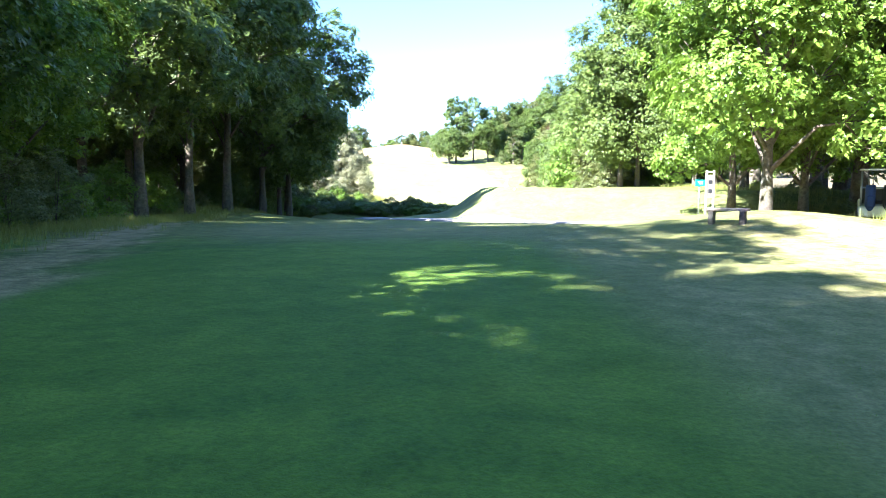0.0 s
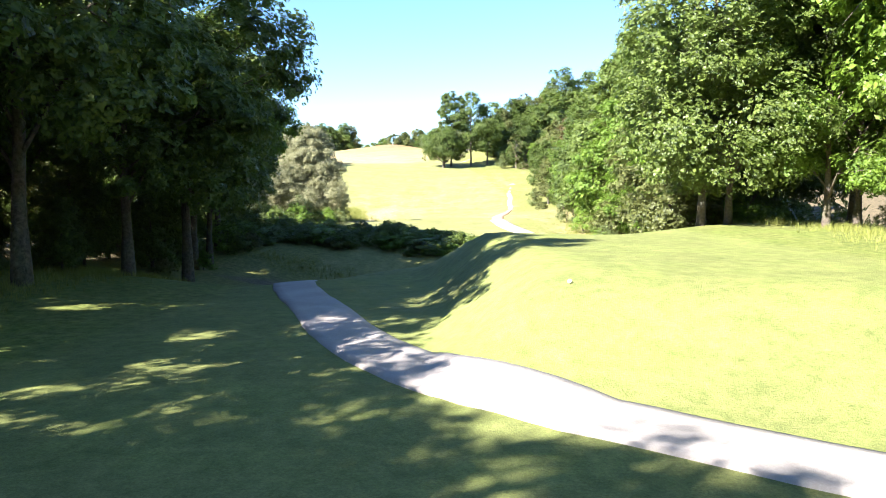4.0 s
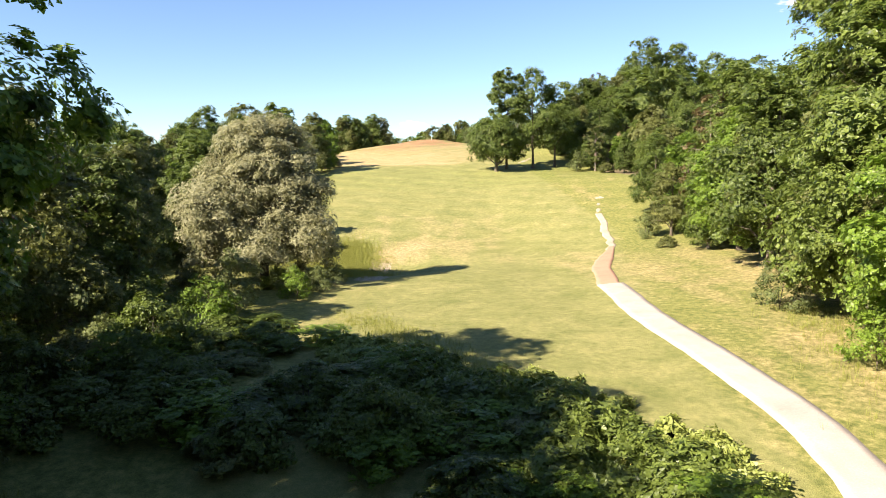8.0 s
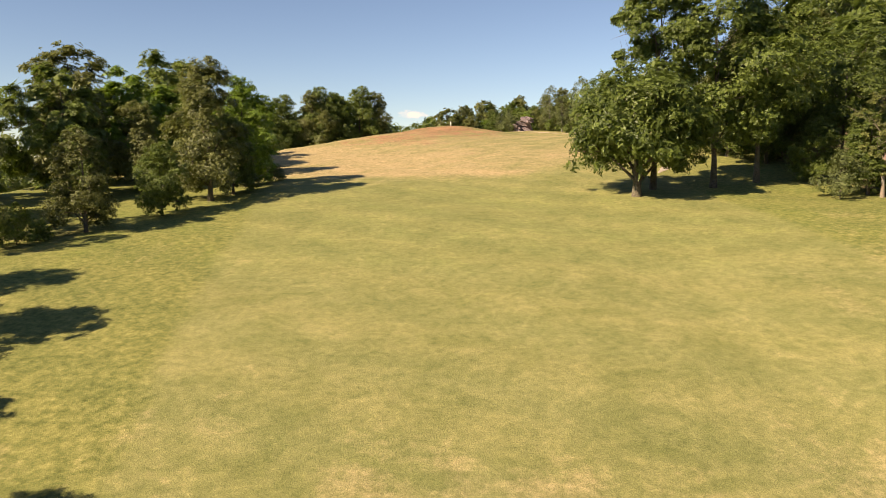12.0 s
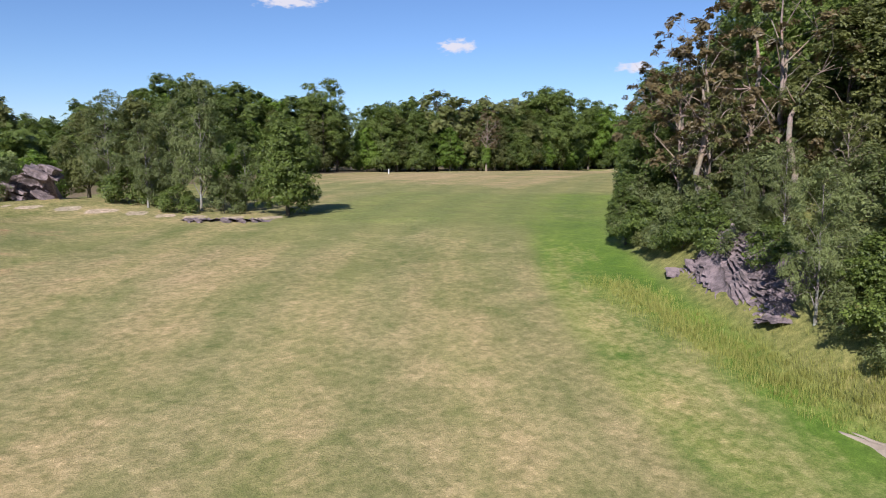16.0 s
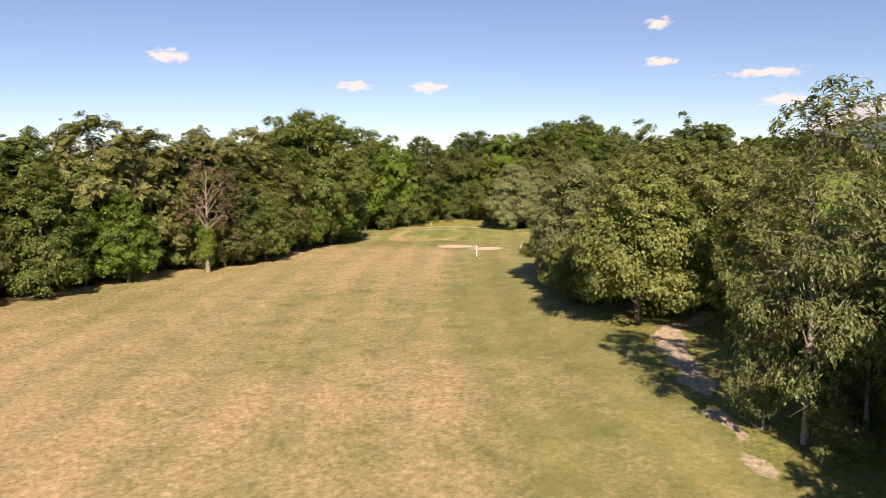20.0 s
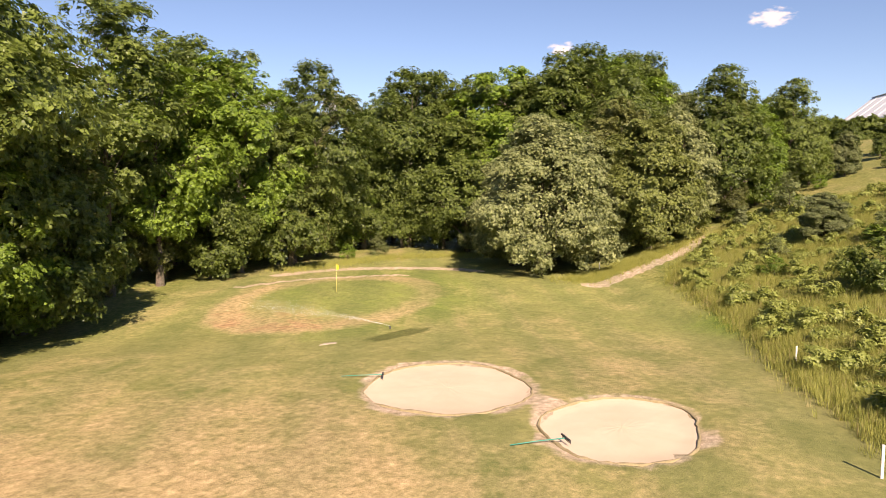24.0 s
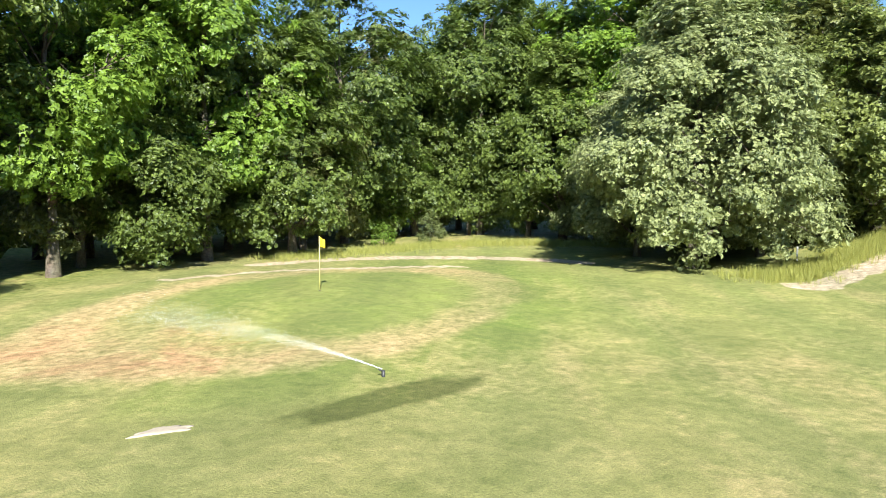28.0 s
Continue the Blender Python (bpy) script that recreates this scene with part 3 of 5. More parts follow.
def worn_patch(x, y, rx, ry, turn, seed):
    """A ragged patch of bare earth worn into the turf."""
    rng = np.random.default_rng(seed)
    n = 40
    a = np.linspace(0, 2 * np.pi, n, endpoint=False)
    rag = 1 + 0.14 * np.sin(3 * a + seed) + 0.10 * np.sin(7 * a + 2 * seed) + np.convolve(rng.normal(0, 0.22, n + 2), np.ones(3) / 3, "valid")
    c, w = math.cos(radians(turn)), math.sin(radians(turn))
    rows = []
    for k, lift in ((0.02, 0.03), (0.5, 0.032), (0.85, 0.028), (1.0, 0.012), (1.08, -0.08)):
        u, v = np.cos(a) * rx * rag * k, np.sin(a) * ry * rag * k
        px, py = x + u * c - v * w, y + u * w + v * c
        rows.append(np.stack([px, py, surface(px, py) + lift], -1))
    v = np.concatenate(rows)
    i = np.arange(len(v)).reshape(len(rows), n)
    j = np.roll(i, -1, 1)
    f = np.stack([i[:-1], j[:-1], j[1:], i[1:]], -1).reshape(-1, 4)
    return tagged(new("worn_patch", mesh_of("worn_patch", v, f, DIRT, True)), "patch of dry bare earth worn into the grass", "bare ground", kind="structure")


for n, spot in enumerate(((7.0, 165.6, 0.25, 0.9, -10), (7.4, 168.6, 0.20, 0.6, -8), (8.0, 172.0, 0.55, 0.5, 0),
                          (143.1, 359.2, 0.5, 0.2, -20), (2.0, 229.9, 1.9, 0.24, 80), (-0.7, 210.2, 0.35, 1.7, -25), (0.4, 213.4, 0.25, 0.8, -25))):
    worn_patch(*spot, n + 1)


# ---- trees ----
def tube(points, radii, sides=6):
    """Verts and quads of a tapered tube through points."""
    p, r = np.asarray(points, float), np.asarray(radii, float)
    d = np.gradient(p, axis=0)
    d /= np.linalg.norm(d, axis=1)[:, None] + 1e-9
    ref = np.where(np.abs(d[:, 2:3]) > 0.9, [[1.0, 0, 0]], [[0, 0, 1.0]])
    u = np.cross(d, ref)
    u /= np.linalg.norm(u, axis=1)[:, None] + 1e-9
    w = np.cross(d, u)
    a = np.arange(sides) * 2 * np.pi / sides
    v = p[:, None] + r[:, None, None] * (np.cos(a)[None, :, None] * u[:, None] + np.sin(a)[None, :, None] * w[:, None])
    i = np.arange(len(p) * sides).reshape(len(p), sides)
    j = np.roll(i, -1, 1)
    return v.reshape(-1, 3), np.stack([i[:-1], j[:-1], j[1:], i[1:]], -1).reshape(-1, 4)


def joined(pieces):
    verts, faces, at = [], [], 0
    for v, f in pieces:
        verts.append(v)
        faces.append(f + at)
        at += len(v)
    return np.concatenate(verts), np.concatenate(faces)


def leaves(rng, clumps, count, size, droop=0.0, flat=0.68, inner=0.26, corners=4):
    """Leaf blades strewn over clumps: each a small kite that mostly faces outwards. A clump is its centre, radius and lobe centre."""
    centers, radii, lobes = clumps
    area = radii**2 / (radii**2).sum()
    which = rng.choice(len(centers), count, p=area)
    out = centers[which] - lobes[which]
    out /= np.linalg.norm(out, axis=1)[:, None] + 1e-6
    way = rng.normal(0, 1, (count, 3)) + out * 0.7 + np.array([0, 0, 0.50])
    way /= np.linalg.norm(way, axis=1)[:, None]
    far = rng.uniform(0.70, 1.12, count)
    deep = rng.random(count) < inner
    far[deep] = rng.uniform(0.1, 0.7, deep.sum())
    at = centers[which] + way * (radii[which] * far)[:, None] * np.array([1, 1, flat])
    at[:, 2] -= droop * rng.random(count) ** 2 * radii[which] * 2
    at[:, 2] = np.maximum(at[:, 2], 0.04)
    normal = way * 0.60 + out * 0.45 + rng.normal(0, 0.36, (count, 3)) + np.array([0, 0, 0.62])
    normal /= np.linalg.norm(normal, axis=1)[:, None]
    u = np.cross(normal, rng.normal(0, 1, (count, 3)))
    if droop:
        u = u * 0.5 + np.array([0, 0, -1.2])
        u -= normal * (u * normal).sum(1)[:, None]
    u /= np.linalg.norm(u, axis=1)[:, None] + 1e-9
    w = np.cross(normal, u)
    long_, broad = size * rng.uniform(0.65, 1.25, count), size * rng.uniform(0.55, 1.0, count) * (0.45 if droop else 1)
    long_[deep] *= 2.0
    broad[deep] *= 2.0
    a = at - u * long_[:, None] / 2
    c = at + u * long_[:, None] / 2
    b = at + w * broad[:, None] / 2 + normal * size * 0.12
    d = at - w * broad[:, None] / 2 + normal * size * 0.12
    if corners == 3:
        return np.stack([a, b, c + (d - a) * 0.6], 1).reshape(-1, 3), np.arange(3 * count).reshape(-1, 3)
    v = np.stack([a, b, c, d], 1).reshape(-1, 3)
    return v, np.arange(len(v)).reshape(-1, 4)


def crown_lobes(rng, h, r, base, lobes, shape):
    """Centres and radii of the lobes of a crown."""
    lo, hi = h * base, h
    out, rad = [], []
    for n in range(lobes):
        z = ((n + 0.5) / lobes) ** 0.9
        if shape == "round":
            reach = math.sqrt(max(0.05, 1 - (2 * z - 0.85) ** 2 / 1.5))
        elif shape == "oval":
            reach = math.sin(math.pi * min(0.97, 0.12 + 0.84 * z)) ** 0.6
        else:
            reach = math.sqrt(max(0.06, 1 - z**2.4)) * (0.9 + 0.1 * math.sin(9 * z + n))
        a = n * 2.39996 + rng.uniform(-0.6, 0.6)
        q = r * reach * rng.uniform(0.42, 0.80)
        size = r * rng.uniform(0.38, 0.58) * (1.14 - 0.30 * z)
        out.append((math.cos(a) * q, math.sin(a) * q, lo + (hi - lo) * z - size * 0.6 * z + size * 0.55 * (1 - z)))
        rad.append(size)
    return np.array(out), np.array(rad)


def lobe_clumps(rng, cs, rs, per, lowest=0.25, fill=2):
    """Smaller clumps closely over the outside of each lobe, larger ones filling it."""
    centers, radii, lobes = [], [], []
    middle = cs.mean(0)
    for c, r in zip(cs, rs):
        away = (c - middle) / (np.linalg.norm(c - middle) + 1e-6)
        for n in range(per):
            way = rng.normal(0, 1, 3) + 0.55 * away + np.array([0, 0, 0.2])
            way /= np.linalg.norm(way)
            centers.append(c + way * r * rng.uniform(0.62, 0.86) * np.array([1, 1, 0.85]))
            radii.append(r * rng.uniform(0.18, 0.34))
            lobes.append(c)
        for n in range(fill):
            centers.append(c + rng.normal(0, 0.16, 3) * r)
            radii.append(r * rng.uniform(0.62, 0.78))
            lobes.append(c * 0.6 + middle * 0.4)
    centers = np.array(centers)
    centers[:, 2] = np.maximum(centers[:, 2], lowest)
    return centers, np.array(radii), np.array(lobes)


def make_tree(name, seed, h, r, base, lobes, count, size, leaf, bark, shape="round", trunk=0.0, droop=0.0, inner=0.26, fork=0, label="", category="tree", limb=1.0, per=6, bare=0.0, corners=4, twigs=4, fill=2):
    """One tree: an Empty at its foot with trunk, branching and crown."""
    rng = np.random.default_rng(seed)
    root = new(name)
    root.empty_display_size = 0.3
    trunk = trunk or h * 0.017
    cs, rs = crown_lobes(rng, h, r, base, lobes, shape)
    top = h * 0.84
    stems = []
    for k in range(max(1, fork)):
        a = rng.uniform(0, 6.28)
        lean = (0.12 if fork else 0.02) * h
        zs = np.linspace(-0.35, top, 7)
        f = np.clip(zs / top, 0, 1)
        px = math.cos(a) * lean * f**1.2 + rng.normal(0, 0.010 * h, 7) * f
        py = math.sin(a) * lean * f**1.2 + rng.normal(0, 0.010 * h, 7) * f
        rr = trunk * (1 - 0.85 * f) * (1.0 if not fork else 0.6)
        rr[0], rr[1] = rr[0] * 1.5, rr[1] * 1.02
        stems.append((np.stack([px, py, zs], -1), rr))
    part("trunk", mesh_of("trunk", *joined([tube(p, q, 8 if not fork or h > 8 else 5) for p, q in stems]), bark, True), root)
    boughs = []
    for n, (c, cr) in enumerate(zip(cs, rs)):
        p, q = stems[n % len(stems)]
        zj = min(top * 0.95, max(h * 0.10, c[2] - 0.55 * math.hypot(c[0], c[1]) - 0.08 * h))
        j = np.array([np.interp(zj, p[:, 2], p[:, i]) for i in range(3)])
        rj = float(np.interp(zj, p[:, 2], q)) * 0.5 * limb
        bend = (j + c) / 2 + np.array([*rng.normal(0, 0.02 * h, 2), 0.04 * h])
        boughs.append(tube([j, bend, c], [rj, rj * 0.6, rj * 0.25], 5))
        for _ in range(twigs):
            tip = c + np.clip(rng.normal(0, 1, 3), -1.0, 1.0) * cr * (0.5 + 0.5 * bare)
            tip[2] = max(tip[2], 0.1)
            boughs.append(tube([c * 0.5 + bend * 0.5, (c + tip) / 2 + rng.normal(0, 0.12, 3) * cr, tip], [rj * 0.42, rj * 0.28, rj * 0.08], 3))
    part("branching", mesh_of("branching", *joined(boughs), bark, True), root)
    if count:
        part("crown", mesh_of("crown", *leaves(rng, lobe_clumps(rng, cs, rs, per, 0.02 * h, fill), count, size, droop, inner=inner, corners=corners), leaf, False), root)
    return tagged(root, label, category)


STOCK = {}


def stock(kind, name, looks, base, lobes, count, size, bark, shape, thin=None, **more):
    """Patterns of one kind of tree; thin: leaves and their size in a plainer pattern for trees that stand far back."""
    STOCK[kind] = [make_tree(name, 10 + 7 * n + 31 * len(STOCK), h, r, base, lobes, count, size, LEAF[leaf], bark, shape, label=text, **more) for n, (h, r, leaf, text) in enumerate(looks)]
    if thin:
        STOCK[kind + "_back"] = [make_tree(name, 11 + 7 * n + 31 * len(STOCK), h, r, base, lobes, *thin, LEAF[leaf], bark, shape, label=text, **dict(more, per=5, twigs=0)) for n, (h, r, leaf, text) in enumerate(looks)]


stock("edge", "broadleaf_tree", [(15, 5.2, "oak", "dark green broadleaf tree leafy to the ground"), (14, 4.8, "lime", "fresh green broadleaf tree leafy to the ground"),
                                (15.5, 5.2, "olive", "dusty olive-green tree leafy to the ground"), (13, 5.0, "oak", "dense deep green tree at the wood's edge")],
      0.04, 18, 13000, 0.36, BARK, "skirt", (2600, 0.80), per=15, twigs=3)
stock("tall", "woodland_tree", [(17, 5.0, "oak", "tall woodland tree with bare lower trunk"), (16, 4.6, "lime", "tall bright green woodland tree"), (18, 5.4, "oak", "tall dark-crowned woodland tree")],
      0.20, 16, 11500, 0.36, BARK, "round", (2400, 0.80), trunk=0.23, per=14)
stock("near", "woodland_tree", [(17, 5.2, "oak", "tall woodland tree with dark leafy crown"), (16, 4.8, "lime", "bright fresh-green tree beside the tee"), (17.5, 5.2, "oak", "old woodland tree with stout bare trunk")],
      0.11, 21, 24000, 0.25, BARK, "round", trunk=0.19, per=18)
stock("shrub", "shrub", [(3.2, 2.2, "oak", "dense dark green shrub"), (4.5, 2.4, "lime", "leafy bright green shrub"), (2.6, 2.0, "olive", "low olive-green bramble bush"), (5.5, 2.6, "birch", "tall light green sapling thicket")],
      0.0, 12, 3600, 0.20, BARK, "skirt", (1100, 0.34), category="shrub", fork=3, trunk=0.06, twigs=2, per=10)
stock("birch", "birch_tree", [(13, 2.9, "birch", "slender birch with airy hanging foliage"), (11, 2.5, "birch", "young pale-barked birch with thin crown")],
      0.12, 20, 8000, 0.30, BIRCH_BARK, "oval", (1900, 0.5), trunk=0.12, droop=0.4, inner=0.2, bare=0.6, fill=1, per=8)
stock("silver", "silver_poplar", [(15, 6.2, "silver", "broad grey-green tree with silvery leaf undersides"), (13, 4.6, "silver", "silvery-leaved tree on the slope")],
      0.05, 22, 36000, 0.32, BARK, "skirt", per=16)
stock("broad", "broad_tree", [(14, 6.4, "sallow", "broad yellow-green tree with low spreading boughs"), (13, 5.0, "sallow", "rounded yellow-green tree with a full crown")],
      0.05, 20, 24000, 0.34, BARK, "skirt", per=15)
stock("willow", "willow_tree", [(12.8, 6.0, "willow", "silvery willow with drooping dusty foliage")], 0.05, 34, 110000, 0.22, BARK, "skirt", fork=3, droop=0.0, trunk=0.4, per=15, corners=3, inner=0.2)
stock("oak", "oak_tree", [(9.0, 5.0, "oak", "low spreading oak standing in the mown grass")], 0.16, 24, 13000, 0.42, BARK, "round", trunk=0.28, corners=3, per=10)
stock("thin", "pine_tree", [(16.5, 3.3, "oak", "tall sparse tree with tufted open crown")], 0.50, 12, 8000, 0.34, BARK, "round", trunk=0.2, bare=0.6, inner=0.25, fill=1, per=10)
stock("dying", "dying_tree", [(12, 2.6, "brown", "half-dead tree with brown leaves and bare twigs"), (9, 2.4, "olive", "thin scrubby tree with bare grey twigs")], 0.15, 14, 1600, 0.28, DEAD_WOOD, "oval", trunk=0.15, bare=1.0, limb=1.2, fill=0)


def scale_of(ob, k, kz=None):
    return Matrix.Diagonal((k, k, kz or k, 1))


USED = set()


TURNS = random.Random(3)


def plant(kind, x, y, k=1.0, which=None, rng=TURNS, kz=None, group=""):
    """A tree of a kind at a place on the ground; the first of each pattern is the pattern itself."""
    options = STOCK[kind]
    ob = options[which % len(options) if which is not None else rng.randrange(len(options))]
    m = Matrix.Translation((x, y, ground_at(x, y) - 0.05)) @ Matrix.Rotation(rng.uniform(0, 6.28), 4, "Z") @ scale_of(ob, k, kz)
    if ob.name not in USED:
        USED.add(ob.name)
        ob.matrix_basis = m
        got = ob
    else:
        got = copy_thing(ob, m)
    return tagged(got, group=group)


FAR = []  # trees so far back that they are joined into one wood
CLEAR = [(90.8, 355.5, 5.5), (12.7, 49.0, 2.6), (-10.5, 24.0, 3.4), (-24, 74.5, 4.5), (-17.5, 79.5, 2.4), (-16.2, 52.0, 2.4), (-22.0, 46.5, 3.2), (-20.8, 56.6, 3.4)]  # open spots round the dead tree and the cart; the rest are gaps added to let sun through


def belt(line, gap, rows, kinds, seed, spread=1.2, depth=5.0, side=1, k=(0.85, 1.12), group="", fall=0.0):
    """Trees along a line, in rows going back to the given side of it (1: right of its direction)."""
    rng = random.Random(seed)
    p = smooth_line(line, 2)
    s = np.r_[0, np.cumsum(np.hypot(*np.diff(p, axis=0).T))]
    for row in range(rows):
        t = rng.uniform(0, gap)
        while t < s[-1]:
            x, y = np.interp(t, s, p[:, 0]), np.interp(t, s, p[:, 1])
            x2, y2 = np.interp(t + 0.5, s, p[:, 0]) - np.interp(t - 0.5, s, p[:, 0]), np.interp(t + 0.5, s, p[:, 1]) - np.interp(t - 0.5, s, p[:, 1])
            n = math.hypot(x2, y2) or 1
            back = row * depth + rng.uniform(-spread, spread)
            kind, px, py, size = rng.choice(kinds[min(row, len(kinds) - 1)]), x + y2 / n * back * side + rng.uniform(-1, 1), y - x2 / n * back * side + rng.uniform(-1, 1), rng.uniform(*k) * (1 - fall * row)
            if kind == "far":
                FAR.append((px, py, 14.5 * size, 5.0 * size))
            elif all(math.hypot(px - cx, py - cy) > r for cx, cy, r in CLEAR):
                plant(kind, px, py, size, None, rng, group=group)
            t += gap * rng.uniform(0.75, 1.3)


# wood along the first tee and the valley, on the sunward side
belt([(-9.5, 12), (-10.5, 30), (-14.5, 44), (-17, 56)], 4.8, 3, [["near"], ["tall_back"], ["tall_back"]], 1, side=-1, depth=6.0, k=(0.88, 1.0), group="wood by the first tee")
belt([(-16.2, 60), (-16.6, 72), (-16.8, 84)], 6.0, 3, [["tall"], ["tall"], ["edge_back"]], 11, side=-1, depth=6.0, k=(1.02, 1.14), group="wood by the first tee")
belt([(-18.5, 89), (-20.5, 101)], 5.6, 3, [["tall"], ["edge", "tall"], ["edge_back"]], 13, side=-1, k=(0.9, 1.02), group="wood by the first tee")
belt([(-24, 112), (-26, 122)], 5, 3, [["edge"], ["edge"], ["edge_back"]], 12, side=-1, k=(0.7, 0.84), group="wood by the first tee")
belt([(-9, 14), (-11, 32), (-15.5, 48), (-18, 62), (-18, 84), (-19.5, 100), (-20, 112)], 3.4, 1, [["shrub"]], 2, side=-1, k=(0.45, 0.95), depth=6)
belt([(-12, -34), (-10, -14), (-9, 6)], 6, 2, [["tall_back"], ["tall_back"]], 21, side=-1, k=(0.9, 1.05))
belt([(-8.4, 2), (-8.2, 12), (-8.6, 22)], 6.2, 2, [["tall"], ["tall"]], 23, side=-1, k=(0.75, 0.9))
for x, y, k, w in ((-17.4, 73.0, 0.34, 3), (-19.5, 77.5, 0.46, 0), (-21.5, 82.0, 0.5, 3), (-19.8, 86.5, 0.42, 0), (-23.5, 88.5, 0.55, 3), (-21.0, 93.0, 0.5, 0), (-27.5, 81.0, 0.6, 0), (-27.0, 95.0, 0.6, 3), (-25.5, 75.5, 0.5, 0), (-31.0, 89.0, 0.65, 0), (-32.0, 102.0, 0.7, 3), (-24.5, 99.0, 0.6, 0), (-22.0, 97.5, 0.42, 3), (-28.0, 106.0, 0.6, 0)):
    plant("edge", x, y, k, w, group="understorey by the valley")
plant("tall", -16.0, 56.5, 1.08, 0)
rng = random.Random(19)
for n in range(26):
    f = n / 25
    plant("shrub", -9.6 - 5.6 * f + rng.uniform(-3.0, 0.4), 14 + 36 * f + rng.uniform(-0.6, 0.6), rng.uniform(0.36, 0.82), rng.choice([0, 1, 3]), rng, group="undergrowth by the first tee")
# wood across the tee
for x, y, k, w in ((11, 80.5, 1.0, 0), (12.4, 80.6, 0.95, 2), (8.0, 46.6, 1.0, 1), (9.9, 54.4, 0.95, 1), (16.2, 78.5, 0.95, 1), (18.2, 79.5, 1.0, 1), (12.4, 53.5, 1.0, 1), (13, 61, 1.0, 0)):
    plant("near", x, y, k, w)
belt([(13, 24), (13.5, 36), (15.5, 48), (18, 62), (20, 74), (20, 84)], 5.6, 3, [["tall"], ["tall_back"], ["far"]], 3, side=1, k=(0.95, 1.2), group="wood across the tee")
belt([(11.5, 30), (13, 44), (15, 58), (17, 70), (18, 78)], 4.0, 1, [["shrub"]], 31, side=1, k=(0.25, 0.5))
belt([(10, -25), (11, -8), (12, 16)], 7, 2, [["tall_back"], ["tall_back"]], 22, side=1)
# wood beside the valley
belt([(13, 88), (11.5, 96), (13, 106), (14, 116), (14.5, 127), (14, 138)], 5.2, 3, [["edge", "edge", "shrub"], ["tall"], ["far"]], 4, side=1, k=(0.95, 1.12), group="wood beside the valley")
belt([(14, 142), (13, 151), (14.5, 162), (16.5, 176), (17, 190)], 4.8, 3, [["edge"], ["edge", "tall"], ["far"]], 44, side=1, k=(0.58, 0.74), group="wood beside the valley")
for x, y, k, w in ((9.6, 96.5, 1.1, 3), (9.8, 100, 0.9, 1), (10.4, 111, 1.0, 1), (10.2, 120, 1.0, 3), (10.5, 146, 0.8, 2), (9.8, 152, 0.9, 3)):
    plant("shrub", x, y, k, w)
plant("dying", 14.2, 147.5, 1.1, 0)
for x, y, k, w in ((14.8, 140.5, 1.25, 1), (17, 145.5, 1.2, 0), (18, 135.5, 1.15, 1), (19.5, 151, 1.1, 2)):
    plant("edge", x, y, k, w)
for x, y, k, w in ((14.8, 91, 1.15, 1), (14.4, 98.5, 1.2, 1), (15.0, 106, 1.25, 1), (13.6, 111, 1.35, 1), (14.6, 118, 1.3, 0), (16, 113, 1.15, 2), (13.8, 103, 1.0, 1)):
    plant("edge", x, y, k, w)
# thicket in the hollow below the forward tee
rng = random.Random(77)
for n in range(72):
    f, g = rng.random(), rng.random()
    x0, y0, x1 = -20 + 22.5 * f, float(np.interp(f, [0, 0.2, 0.6, 0.85, 1], [97.5, 100.6, 101.2, 100.6, 100.0])), -18 + 20.5 * f
    y1 = max(y0 + 0.8, 121 - 21 * f)
    low = 0.62 if f > 0.72 else 1.0
    plant("shrub" if n % 3 == 0 else "shrub_back", x0 + (x1 - x0) * g, y0 + (y1 - y0) * g, rng.uniform(0.85, 1.2) * low, rng.choice([0, 0, 2, 1]), rng, rng.uniform(0.5, 0.72) * low * (1.65 - 0.85 * g if f < 0.7 else 1.25 - 0.5 * g), group="thicket in the hollow")
for kind, x, y, k, w in (("edge", -22.5, 105.5, 0.52, 0), ("edge", -24.5, 110, 0.56, 3), ("shrub", -19.5, 105, 1.2, 0), ("shrub", -20.5, 109, 1.3, 2), ("shrub", -19, 112.5, 1.2, 0), ("shrub", -22.5, 113, 1.4, 3), ("shrub", -18, 116, 1.1, 1), ("shrub", -21.5, 117, 1.3, 0), ("shrub", -17.5, 108.5, 0.9, 0)):
    plant(kind, x, y, k, w, rng)
# willow hollow and the left side of the rise
for x, y, k, w in ((-15.8, 128.2, 0.6, 3), (-15.4, 131, 0.55, 3), (-17.2, 127, 0.7, 3)):
    plant("shrub", x, y, k, w)
plant("willow", -21, 132.4, 0.93)
for kind, x, y, k, w in (("shrub", -16.5, 125.5, 0.8, 1), ("shrub", -19, 122, 1.2, 3), ("birch", -24, 121, 0.7, 1), ("shrub", -24, 127, 1.3, 2), ("shrub", -20, 137, 0.8, 2), ("shrub", -25.5, 139, 1.0, 0),
                         ("shrub", -16.5, 130, 0.55, 2), ("shrub", -19, 129, 0.7, 0), ("shrub", -29, 150, 1.4, 0), ("shrub", -33, 158, 1.3, 2), ("birch", -38, 168, 0.8, 1), ("birch", -43.5, 183.4, 0.8, 0), ("birch", -40.5, 181, 0.75, 1),
                         ("shrub", -40, 183, 1.0, 0), ("shrub", -34, 207, 1.0, 2), ("edge", -36, 191, 0.5, 3), ("edge", -34.5, 199, 0.48, 0), ("edge", -38, 186, 0.5, 2), ("edge", -35.0, 203, 0.95, 1), ("edge", -41, 217, 0.62, 3), ("edge", -38.5, 211, 0.62, 0), ("edge", -35.2, 196.5, 0.85, 2)):
    plant(kind, x, y, k, w)
